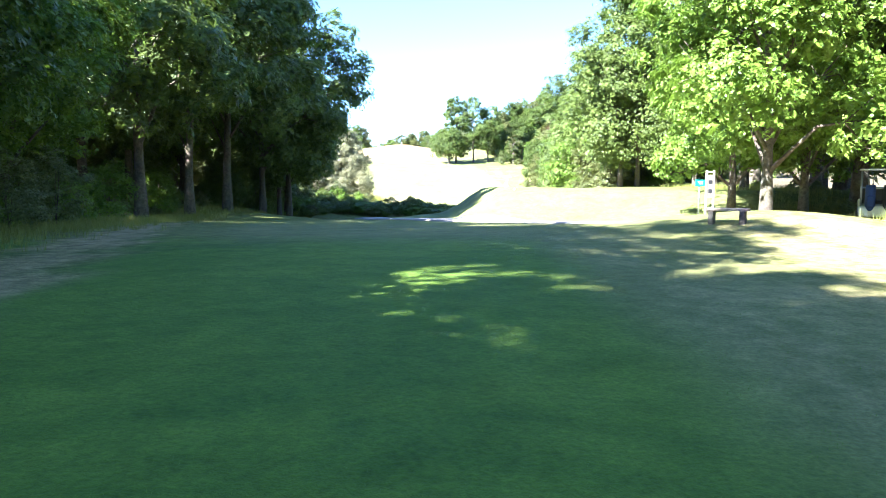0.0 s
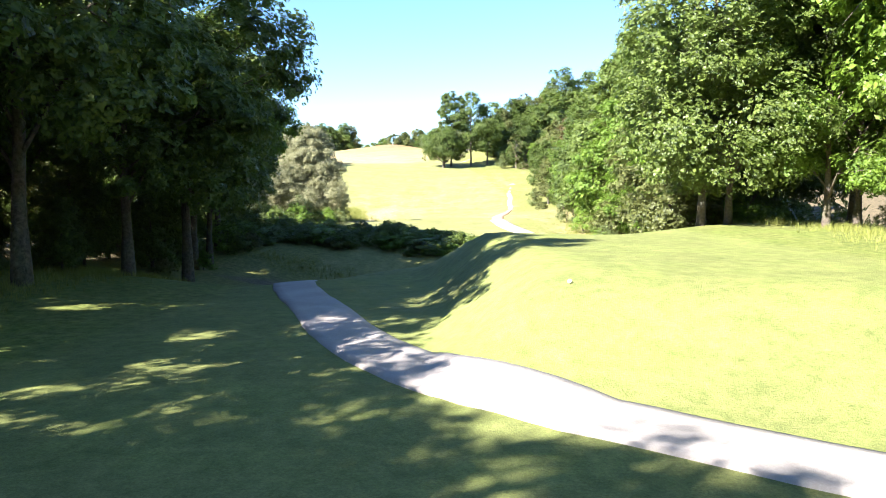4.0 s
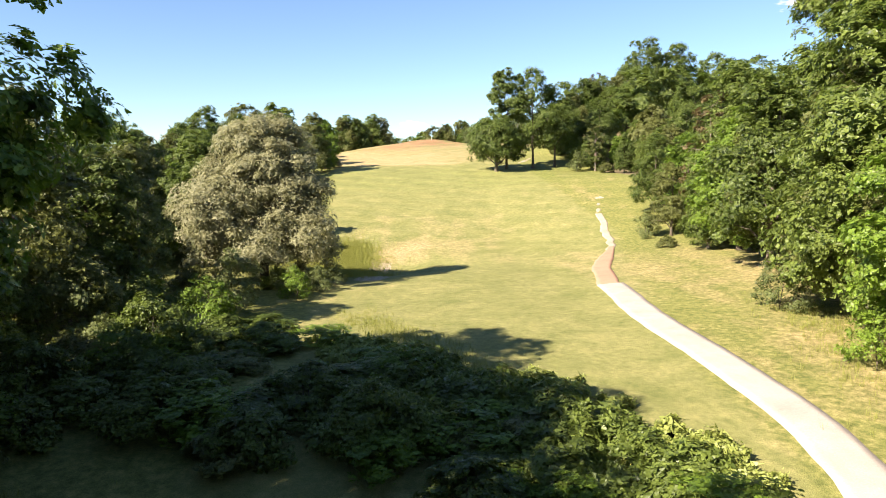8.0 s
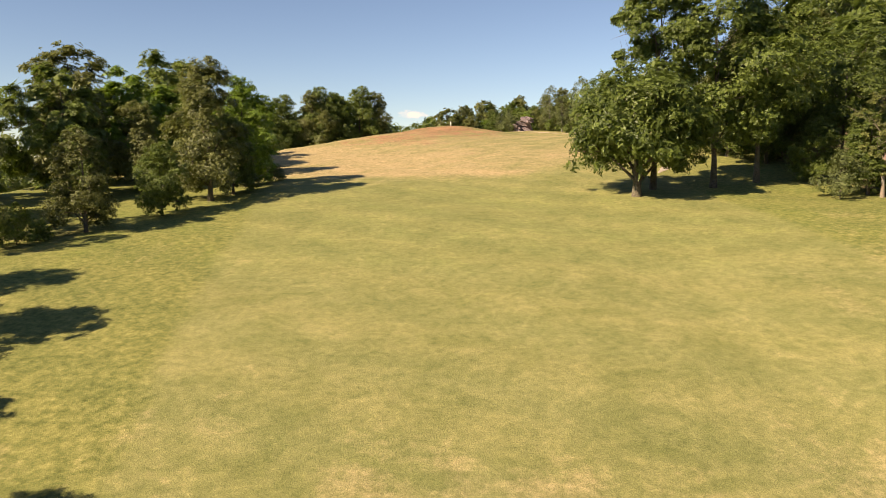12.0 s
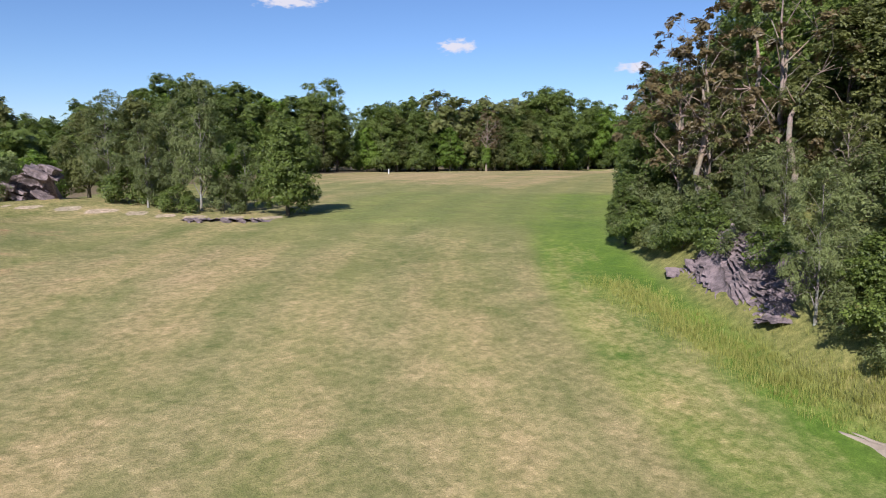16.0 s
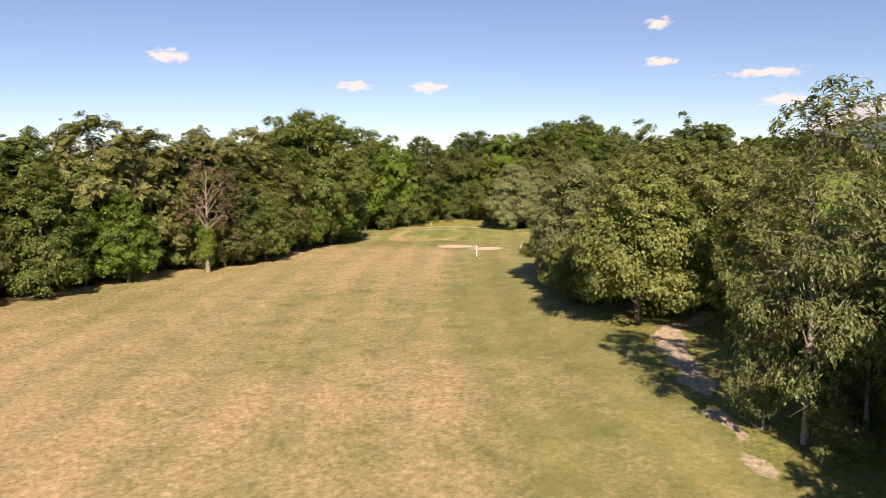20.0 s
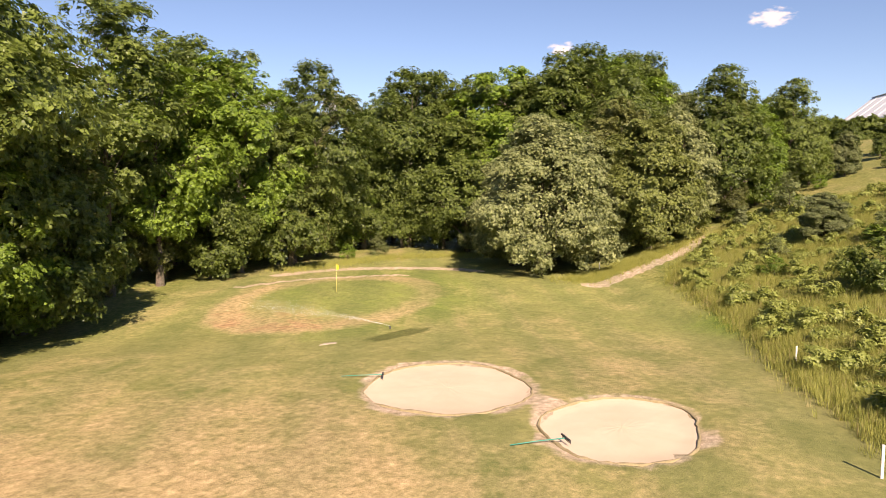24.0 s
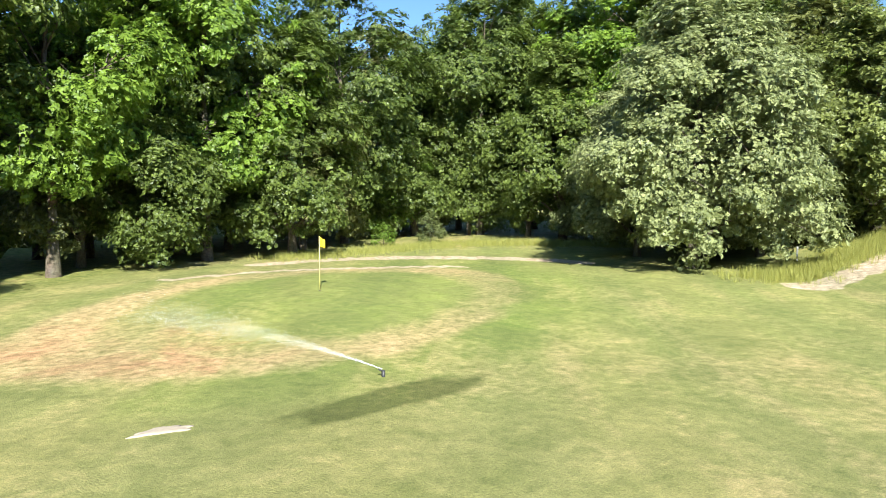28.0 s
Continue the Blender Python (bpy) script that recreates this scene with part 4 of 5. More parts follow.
for x, y, k, w in ((-29.5, 152, 0.75, 0), (-32.5, 156, 0.75, 0), (-35.2, 162, 0.75, 1), (-38, 167.5, 0.7, 0), (-41, 143, 1.08, 0), (-43, 149, 1.1, 3), (-40.5, 150.5, 0.95, 0), (-46, 145, 1.1, 1)):
    plant("edge", x, y, k, w)
belt([(-29, 124), (-32, 135)], 5.4, 3, [["edge", "birch"], ["edge"], ["far"]], 51, side=-1, k=(0.68, 0.80), group="wood on the rise")
belt([(-29.5, 139), (-33, 149), (-38.5, 159), (-46, 172)], 4.0, 3, [["edge", "birch", "edge"], ["edge"], ["far"]], 5, side=-1, k=(0.76, 0.9), group="wood on the rise")
belt([(-49, 180), (-47, 190), (-43, 200), (-41, 212), (-46, 226), (-54, 240)], 5.4, 3, [["edge", "birch", "edge"], ["edge_back", "tall_back"], ["far"]], 15, side=-1, k=(0.56, 0.68), group="wood on the rise")
belt([(-66, 246), (-52, 257), (-44, 266), (-36, 274)], 3.4, 3, [["edge"], ["edge"], ["far"]], 16, side=-1, k=(0.82, 0.96), group="wood on the rise")
# trees standing on the rise
plant("oak", -5.2, 198, 1.0)
plant("thin", -3.6, 200.5, 1.0)
plant("tall", 0.8, 201, 0.86, 2)
plant("tall", 4.5, 203, 0.8, 0)
plant("shrub", 7.6, 196.5, 1.1, 3)
plant("dying", 10.5, 197, 0.8, 1)
plant("shrub", 11.5, 193, 1.2, 2)
belt([(14, 188), (11, 198), (8, 206)], 5.2, 3, [["edge"], ["tall", "edge_back"], ["edge_back"]], 6, side=1, k=(0.5, 0.64), group="wood at the bend")
belt([(5.6, 213), (8.5, 220), (12.5, 227), (16.5, 232)], 4.2, 3, [["edge"], ["edge"], ["far"]], 61, side=1, k=(0.66, 0.8), group="wood at the bend")
belt([(19, 235), (22, 242), (27, 250)], 4.4, 3, [["edge"], ["edge", "tall"], ["far"]], 64, side=1, k=(0.86, 1.0), fall=0.1, group="wood at the bend")
belt([(29.5, 252), (36, 258.5), (45, 266), (54, 273), (62, 280)], 4.8, 3, [["edge"], ["edge", "tall"], ["far"]], 62, side=1, k=(0.92, 1.1), group="wood at the bend")
plant("edge", 8.0, 211.0, 0.9, 3)
for x, y, k, w in ((10.9, 241.3, 0.8, 0), (9.9, 239.4, 0.75, 3), (9.0, 237.6, 0.8, 0), (8.1, 235.8, 0.75, 2), (7.2, 234.3, 0.7, 3)):
    plant("shrub", x, y, k, w)
for kind, x, y, k, w in (("birch", 6.6, 231.4, 0.72, 1), ("birch", 7.6, 228.8, 0.66, 0), ("birch", 8.8, 232.4, 0.8, 1), ("birch", 6.2, 227.4, 0.5, 1), ("shrub", 4.9, 231.6, 0.95, 0), ("shrub", 5.4, 229.4, 1.0, 0), ("shrub", 5.6, 227.0, 0.9, 0), ("shrub", 7.4, 226.0, 1.1, 3), ("shrub", 8.6, 229.8, 1.2, 3), ("shrub", 7.2, 233.2, 0.9, 0), ("shrub", 9.8, 227.2, 1.2, 1),
                         ("shrub", 9.6, 235.0, 0.8, 3), ("shrub", 11.2, 238.0, 0.7, 2), ("shrub", 11.6, 241.0, 0.7, 3), ("shrub", 13.4, 236.5, 1.1, 3), ("shrub", 14.5, 241.5, 1.3, 3), ("shrub", 12.5, 234, 1.2, 1), ("edge", 18.5, 246.5, 0.7, 2), ("edge", 17.5, 239.5, 0.75, 2), ("edge", 16, 233.5, 0.8, 0),
                         
                         ("birch", 10.6, 236.5, 0.40, 1), ("birch", 12.2, 239.2, 0.38, 0), ("birch", 13, 241.5, 0.42, 1), ("dying", 15.6, 245.2, 0.8, 0), ("dying", 15.5, 243, 0.75, 1), ("dying", 18.6, 248.6, 0.65, 0), ("dying", 14.5, 238, 0.65, 1), ("edge", 9.2, 222.5, 0.8, 2), ("edge", 11.5, 226, 0.8, 0), ("edge", 13.5, 230.5, 0.85, 2),
                         ("shrub", 17.2, 246.6, 1.3, 3), ("shrub", 20.2, 250.6, 1.2, 2), ("shrub", 23.2, 252.8, 1.2, 0), ("shrub", 20.0, 251.4, 1.3, 3), ("shrub", 23, 253.4, 1.2, 2), ("shrub", 26, 255.8, 1.2, 0), ("shrub", 14.7, 247.0, 0.8, 3), ("shrub", 13.8, 245.6, 0.85, 2), ("shrub", 13.0, 244.3, 0.85, 3), ("shrub", 12.5, 243.0, 0.9, 0), ("birch", 6.0, 234.6, 0.5, 0), ("shrub", 5.6, 233.6, 0.5, 3), ("dying", 14.9, 244.6, 0.85, 1), ("dying", 16.4, 247.4, 0.8, 0), ("dying", 17.4, 245.4, 0.95, 1), ("dying", 15.6, 241.6, 0.95, 0), ("shrub", 4.3, 231.4, 0.6, 3), ("shrub", 3.9, 229.0, 0.65, 1), ("shrub", 4.4, 226.9, 0.8, 3), ("shrub", 6.0, 225.4, 0.9, 1), ("birch", 5.0, 229.3, 0.6, 0), ("birch", 5.4, 227.2, 0.62, 1), ("dying", 17.8, 251.2, 0.6, 1), ("dying", 21, 253.5, 0.7, 0), ("dying", 16.4, 246.2, 0.55, 1), ("shrub", 6.6, 224.2, 1.0, 0), ("shrub", 7.6, 222, 1.1, 2), ("shrub", 8.4, 219.5, 1.0, 0), ("shrub", 7.0, 217, 1.0, 1), ("shrub", 15, 235, 1.4, 0), ("shrub", 13, 243.5, 0.8, 3), ("edge", 58, 278.2, 1.15, 0)):
    plant(kind, x, y, k, w)
belt([(30, 254.5), (37, 260), (46, 267.5), (55, 274.5), (62, 281)], 3.4, 1, [["shrub"]], 63, spread=0.6, side=1, k=(0.7, 1.1))
for x, y, k, w in ((14.6, 249.4, 0.28, 0), (17.0, 250.2, 0.45, 0), (19.6, 252.2, 0.62, 3), (22.4, 253.6, 0.68, 0), (25.4, 255.6, 0.72, 3), (28.6, 257.6, 0.72, 0), (33.2, 261.6, 0.78, 3), (38.4, 265.6, 0.8, 0)):
    plant("edge", x, y, k, w)
for x, y, k, w in ((13.9, 247.4, 1.0, 0), (12.9, 246.2, 0.95, 2), (12.3, 245.0, 0.85, 3), (15.2, 249.0, 1.1, 3), (11.9, 243.8, 0.8, 0)):
    plant("shrub", x, y, k, w)
# trees past the bend
for kind, x, y, k, w in (("broad", 86.5, 301.8, 0.88, 0), ("silver", 101, 313, 0.8, 0), ("broad", 93, 304, 1.0, 1), ("silver", 110, 318.5, 0.66, 1), ("broad", 92, 297, 1.02, 0), ("broad", 99, 303, 1.1, 1), ("broad", 105, 306.5, 1.1, 1), ("broad", 103, 298, 1.05, 0), ("broad", 84, 292, 0.8, 1), ("birch", 66.8, 288.4, 1.5, 0), ("birch", 69.0, 286.2, 1.3, 1), ("broad", 95.2, 311.0, 0.46, 0), ("silver", 99.6, 315.0, 0.5, 1), ("broad", 91.6, 308.4, 0.42, 1),
                         ("edge", 68, 281.5, 1.1, 0), ("edge", 73.5, 284.5, 1.0, 0), ("edge", 76, 289, 0.85, 3), ("birch", 67.6, 290.2, 0.8, 1), ("shrub", 66, 287.2, 0.9, 3), ("edge", 63.5, 281, 1.05, 3), ("shrub", 70, 287, 0.8, 0), ("shrub", 73, 289.5, 0.7, 2), ("shrub", 118, 322, 1.0, 0)):
    plant(kind, x, y, k, w)
belt([(78, 277), (92, 288), (104, 298), (118, 308)], 8, 2, [["shrub"], ["edge_back"]], 7, side=1, k=(0.7, 1.0))
# clump, birches and rock at the bend
for kind, x, y, k, w in (("edge", 2.6, 272.2, 0.68, 3), ("edge", 0.5, 278, 0.48, 1), ("birch", -2.2, 277, 0.84, 0), ("birch", -3.6, 280, 0.84, 1), ("birch", -5.5, 279, 0.76, 1), ("birch", -7.5, 282, 0.7, 0), ("edge", -5, 283, 0.6, 2), ("birch", 1.0, 276.5, 0.6, 1), ("shrub", -1, 275.5, 0.9, 3),
                         ("shrub", -6.5, 281, 1.1, 0), ("shrub", -4, 276.8, 0.8, 0), ("shrub", -13.5, 287, 1.0, 3), ("shrub", -15.0, 285.6, 1.15, 3), ("birch", -16.6, 287.4, 0.5, 1), ("shrub", -12.0, 288.6, 1.3, 1), ("birch", -15, 291, 0.6, 1), ("edge", -8, 289, 0.55, 2), ("edge", -18, 294, 0.5, 3), ("edge", 6.6, 283.5, 0.52, 1)):
    plant(kind, x + 1.5, y - 0.4, k * 1.16, w)
# far wood behind the fairway and round the green
belt([(-34, 312), (-8, 333), (12, 345)], 4.2, 3, [["edge"], ["edge_back"], ["far"]], 81, side=-1, k=(0.66, 0.78), group="wood beyond the fairway")
belt([(15, 347), (40, 355), (56, 359)], 4.4, 3, [["edge", "edge", "tall"], ["edge_back", "tall_back"], ["far"]], 82, side=-1, k=(0.96, 1.08), group="wood beyond the fairway")
belt([(58, 358.5), (84, 358.5)], 4.0, 2, [["edge"], ["edge_back"]], 8, side=-1, k=(1.04, 1.14), group="wood beyond the fairway")
belt([(88, 359), (114, 364.5), (121, 369)], 4.0, 2, [["edge"], ["edge_back"]], 84, side=-1, k=(1.02, 1.12), group="wood beyond the fairway")
belt([(124, 370), (132, 376), (141, 381), (150, 383)], 4.4, 3, [["tall", "tall", "edge"], ["edge", "tall"], ["edge_back"]], 18, side=-1, k=(1.20, 1.36), group="wood round the green")
belt([(154, 383), (161, 382.5), (167, 382.5), (176, 384.5), (186, 384), (192, 378)], 4.4, 3, [["tall", "edge", "edge"], ["edge", "tall"], ["edge_back"]], 85, side=-1, k=(1.08, 1.22), group="wood round the green")
belt([(190, 382), (190, 372), (186, 362), (190, 354), (204, 350), (222, 352)], 5.2, 3, [["edge", "silver"], ["tall"], ["tall"]], 9, side=-1, k=(1.12, 1.30), group="wood round the green")
plant("silver", 174.8, 357.4, 1.22, 0)
plant("silver", 180, 362, 1.35, 1)
plant("silver", 182, 355, 1.5, 1)
plant("edge", 186.5, 352.8, 1.36, 2)
plant("broad", 184.6, 349.0, 1.02, 1)
plant("silver", 190.3, 346.6, 1.48, 1)
for x, y, k, w in ((195.6, 343.4, 1.32, 0), (200.2, 339.6, 1.2, 1), (204.6, 336.4, 1.06, 0), (192.5, 341.9, 0.5, 2), (208.5, 334.0, 0.78, 3), (198.5, 341.4, 0.6, 1), (203.0, 337.4, 0.5, 0)):
    plant("edge", x, y, k, w)
for x, y, k, w in ((192, 350.5, 1.0, 1), (197, 348.5, 0.95, 2), (203, 347.5, 0.9, 1), (209, 346.5, 0.85, 3), (216, 346, 0.8, 2), (194, 355, 1.1, 0), (224, 345, 0.75, 1), (206, 352, 1.0, 0), (206, 343, 0.95, 2), (212, 340, 0.95, 1), (218, 337.5, 0.85, 3), (216, 343, 0.92, 0), (228, 340, 1.0, 1)):
    plant("edge", x, y, k * 1.16, w)
for x, y, k, w in ((121.5, 371.5, 1.36, 0), (126.5, 374.5, 1.5, 2), (117.5, 370.5, 1.2, 1)):
    plant("edge", x, y, k, w)
plant("edge", 133, 374, 1.45, 1)
plant("edge", 138.5, 378, 1.42, 0)
plant("shrub", 180, 378, 0.9, 3)
plant("shrub", 176, 379.5, 0.7, 1)
# wood on the hilltop before the hall
belt([(292, 352), (290, 334)], 3.0, 3, [["far"]], 91, side=-1, k=(0.74, 0.90))
belt([(290, 329), (290, 306), (292, 276), (296, 250)], 3.0, 3, [["far"]], 92, side=-1, k=(0.42, 0.54))
# scrub on the slope beyond the bunkers
rng = random.Random(5)
for n in range(22):
    a, d = rng.random(), rng.random() ** 0.9
    x, y = 131 + 62 * a + 16 * d, 331.5 + 12 * a - 42 * d
    plant(rng.choice(["shrub", "shrub_back"]), x, y, rng.uniform(0.35, 0.95), rng.choice([0, 1, 1, 3, 3]), rng, group="scrub on the slope")
for n in range(8):
    a, d = rng.random(), rng.random()
    plant(rng.choice(["shrub", "shrub", "shrub_back"]), 186 + 30 * a + 8 * d, 343 - 9 * a - 16 * d, rng.uniform(0.22, 0.3) if n % 4 == 0 else rng.uniform(0.5, 0.9), rng.randrange(2), rng, group="scrub up the hill")
for x, y, k, w in ((129.5, 330.5, 1.4, 0), (126.5, 328, 1.5, 3), (133.5, 330.5, 1.1, 0), (138, 333, 0.9, 1), (131, 327, 1.6, 0), (122.5, 325, 1.3, 2)):
    plant("shrub", x, y, k, w)
plant("silver", 210.4, 330.1, 0.62, 1)
plant("silver", 176.4, 334.0, 0.66, 1, kz=0.46)
plant("silver", 187.2, 340.6, 0.28, 1)
plant("shrub", 159.5, 332.0, 1.5, 0)
plant("shrub", 172.5, 337.5, 0.7, 3)
belt([(160, 285), (185, 300), (212, 315), (232, 338)], 6.5, 2, [["edge_back", "birch_back"], ["edge_back"]], 10, side=1, k=(0.24, 0.34), group="young wood up the slope")


def scrub_mass(name, spots, label, seed, leaf):
    """Low scrub too tangled to count: small leaf heaps on one mesh."""
    rng = np.random.default_rng(seed)
    pieces = []
    for x, y, h, r in spots:
        cs, rs = crown_lobes(rng, h, r, 0.0, 5, "skirt")
        v, f = leaves(rng, lobe_clumps(rng, cs, rs, 5, 0.1), 420, 0.26, corners=3)
        pieces.append((v + np.array([x, y, ground_at(x, y) - 0.05]), f))
    return tagged(new(name, mesh_of(name, *joined(pieces), LEAF[leaf], False)), label, "scrub", kind="stuff")


rng = random.Random(41)
SLOPE_EDGE = smooth_line([(128, 332.2), (135, 333.9), (142, 335.8), (154, 338.2), (164, 342.2), (172.2, 345.3), (178, 344.2), (184, 342.6), (192, 341.5)], 2)
SLOPE_RUN = np.r_[0, np.cumsum(np.hypot(*np.diff(SLOPE_EDGE, axis=0).T))]
spots = []
for n in range(210):
    a, d = rng.random() * SLOPE_RUN[-1], rng.random() ** 1.7
    x, y = np.interp(a, SLOPE_RUN, SLOPE_EDGE[:, 0]), np.interp(a, SLOPE_RUN, SLOPE_EDGE[:, 1])
    spots.append((x + 7 * d + 0.4, y - 17 * d - 0.5, rng.uniform(0.5, 1.5), rng.uniform(0.5, 1.1)))
scrub_mass("slope_scrub", spots[:100], "tangled low bramble and scrub on the slope", 5, "bramble")
scrub_mass("slope_scrub", spots[100:], "leafy green scrub along the mown edge", 6, "bramble")


rng = random.Random(43)
weed_line = smooth_line([(-9, 113.2), (-5.8, 111.5), (-0.5, 108.4), (2.6, 104.6), (3.9, 101), (3.4, 98)], 2)
spots = []
for n in range(110):
    i = rng.randrange(len(weed_line))
    spots.append((weed_line[i][0] + rng.uniform(-2.2, 0.3), weed_line[i][1] + rng.uniform(-2.0, 0.3), rng.uniform(0.35, 0.95), rng.uniform(0.4, 0.8)))
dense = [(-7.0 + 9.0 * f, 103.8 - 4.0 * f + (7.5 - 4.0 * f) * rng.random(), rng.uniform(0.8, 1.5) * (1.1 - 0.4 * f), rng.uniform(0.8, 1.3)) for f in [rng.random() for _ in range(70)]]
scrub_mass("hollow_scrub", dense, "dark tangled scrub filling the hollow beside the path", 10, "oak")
# the thicket's sunlit edge is painted with the brightened leaves
scrub_mass("hollow_weeds", spots, "low weeds along the thicket's edge, sunlight painted into their pale leaves", 9, "bramble")


def far_woods(name, spots, label, seed):
    """A wood too far off to tell its trees apart: heaps of leaf clumps on one mesh."""
    rng = np.random.default_rng(seed)
    pieces = []
    for x, y, h, r in spots:
        cs, rs = crown_lobes(rng, h, r, 0.0, 7, "skirt")
        v, f = leaves(rng, lobe_clumps(rng, cs, rs, 5, 0.4), 640, 1.0, corners=3)
        pieces.append((v + np.array([x, y, ground_at(x, y) - 0.3]), f))
    return tagged(new(name, mesh_of(name, *joined(pieces), LEAF["oak"], False)), label, "woodland", kind="stuff")


rng = random.Random(9)
spots = [(rng.uniform(-150, 10), rng.uniform(318, 420), rng.uniform(7, 10), rng.uniform(4, 6)) for _ in range(90)]
spots += [(rng.uniform(-190, -70), rng.uniform(120, 300), rng.uniform(8, 11), rng.uniform(4.5, 6.5)) for _ in range(70)]
spots += [(rng.uniform(60, 260), rng.uniform(395, 440), rng.uniform(15, 19), rng.uniform(5, 6.5)) for _ in range(70)]
spots += [(rng.uniform(40, 90), rng.uniform(60, 240), rng.uniform(12, 16), rng.uniform(5, 6.5)) for _ in range(60)]
spots += [(rng.uniform(205, 300), rng.uniform(345, 400), rng.uniform(15, 19), rng.uniform(5, 6.5)) for _ in range(40)]
for n in range(90):
    x = rng.uniform(12, 132)
    spots.append((x, np.interp(x, [15, 56, 88, 121, 132], [347, 359, 359, 369, 376]) + rng.uniform(9, 24), rng.uniform(15.5, 18), rng.uniform(4.5, 6)))
spots += [(rng.uniform(-54, -38), rng.uniform(14, 112), rng.uniform(10, 14), rng.uniform(4.5, 6)) for _ in range(34)]
spots = [p for p in spots if abs(along(HOLE, p[0], p[1])[1]) > 22] + FAR
far_woods("far_woods", spots, "dense summer woodland closing the course on all sides", 4)


# ---- rock outcrops ----
def slab_mesh(seed, sx, sy, sz):
    """A rough block of layered stone with chipped, uneven faces."""
    rng = random.Random(seed)
    bm = bmesh.new()
    bmesh.ops.create_cube(bm, size=1)
    bmesh.ops.subdivide_edges(bm, edges=bm.edges[:], cuts=2, use_grid_fill=True)
    for v in bm.verts:
        f = 1 + 0.30 * (noise.noise(Vector((v.co.x * 2.1, v.co.y * 2.1, v.co.z * 2.1 + seed * 3.7))))
        v.co = Vector((v.co.x * sx * f, v.co.y * sy * f, v.co.z * sz * (1 + 0.5 * (f - 1)))) + Vector([rng.uniform(-0.04, 0.04) for _ in range(3)])
    return from_bm("rock_slab", bm, ROCK)


def outcrop(name, line, top, count, seed, label, dip=-28):
    """Tilted rock layers stepping down from a bank, each slab a piece of its own."""
    rng = random.Random(seed)
    root = new(name)
    root.empty_display_size = 0.5
    (x0, y0), (x1, y1) = line
    root.location = ((x0 + x1) / 2, (y0 + y1) / 2, ground_at((x0 + x1) / 2, (y0 + y1) / 2))
    meshes = [slab_mesh(seed * 10 + n, rng.uniform(0.9, 1.7) * min(1, 0.3 + top / 2.5), rng.uniform(0.6, 1.1) * min(1, 0.3 + top / 2.5), rng.uniform(0.22, 0.5) * min(1, 0.4 + top / 2.5)) for n in range(9)]
    length = math.hypot(x1 - x0, y1 - y0)
    ux, uy = (x1 - x0) / length, (y1 - y0) / length
    for n in range(count):
        f, g = rng.random(), rng.random()
        reach = top * (0.95 - 0.28 * f)
        x, y = x0 + ux * length * f - uy * (0.35 + g * 1.4), y0 + uy * length * f + ux * (0.35 + g * 1.4)
        z = ground_at(x0 + ux * length * f, y0 + uy * length * f) + g * reach - 0.1
        ob = part("rock_slab", meshes[n % 9], root)
        m = Matrix.Translation((x, y, z)) @ Matrix.Rotation(math.atan2(uy, ux) + rng.uniform(-0.25, 0.25), 4, "Z") @ Matrix.Rotation(radians(dip + rng.uniform(-8, 8)), 4, "Y") @ Matrix.Rotation(rng.uniform(-0.3, 0.2), 4, "X")
        ob.matrix_basis = Matrix.Translation(-root.location) @ m
    # the face behind the loose slabs: ledges that follow the dip, broken by noise
    cols, rows = int(length * 7) + 8, int(top * 14) + 6
    u, v = np.meshgrid(np.linspace(-0.06, 1.06, cols), np.linspace(-0.25, 1.0, rows))
    lie = v * top + u * length * math.tan(radians(dip))
    crack = np.array([[noise.noise(Vector((a * length * 0.55, b * top * 0.8, seed))) for a, b in zip(ru, rv)] for ru, rv in zip(u, v)])
    fine = np.array([[noise.noise(Vector((a * length * 2.6, b * top * 3.4, seed + 9))) for a, b in zip(ru, rv)] for ru, rv in zip(u, v)])
    ledge = ((lie + 0.5 * crack) / (0.36 + 0.22 * np.sin(lie * 2.3 + seed))) % 1.0
    reach = top * (1.0 - 0.28 * u + 0.12 * crack) * (1 - step(np.abs(u - 0.5), 0.36, 0.56))
    back = 0.1 + v * 1.5 + 0.35 * crack + 0.10 * fine - 0.34 * ledge
    fx, fy = x0 + ux * length * u - uy * back, y0 + uy * length * u + ux * back
    fz = height(x0 + ux * length * u, y0 + uy * length * u) + v * reach + 0.10 * fine
    i = np.arange(cols * rows).reshape(rows, cols)
    f = np.stack([i[:-1, :-1], i[:-1, 1:], i[1:, 1:], i[1:, :-1]], -1).reshape(-1, 4)
    part("rock_face", mesh_of("rock_face", np.stack([fx, fy, fz], -1).reshape(-1, 3) - np.array(root.location), f, ROCK, False), root)
    return tagged(root, label, "rock")


outcrop("rock_outcrop", ((10.3, 242.7), (6.3, 235.8)), 2.4, 11, 3, "grey-violet layered rock face breaking from the grassy bank", 24)
outcrop("rock_outcrop", ((-8.8, 284.6), (-12.0, 286.2)), 2.6, 8, 5, "pale weathered rock face among birches")
outcrop("stone_rubble", ((2.2, 270.6), (-2.2, 273.8)), 0.16, 18, 6, "low heap of pale rubble under the trees")


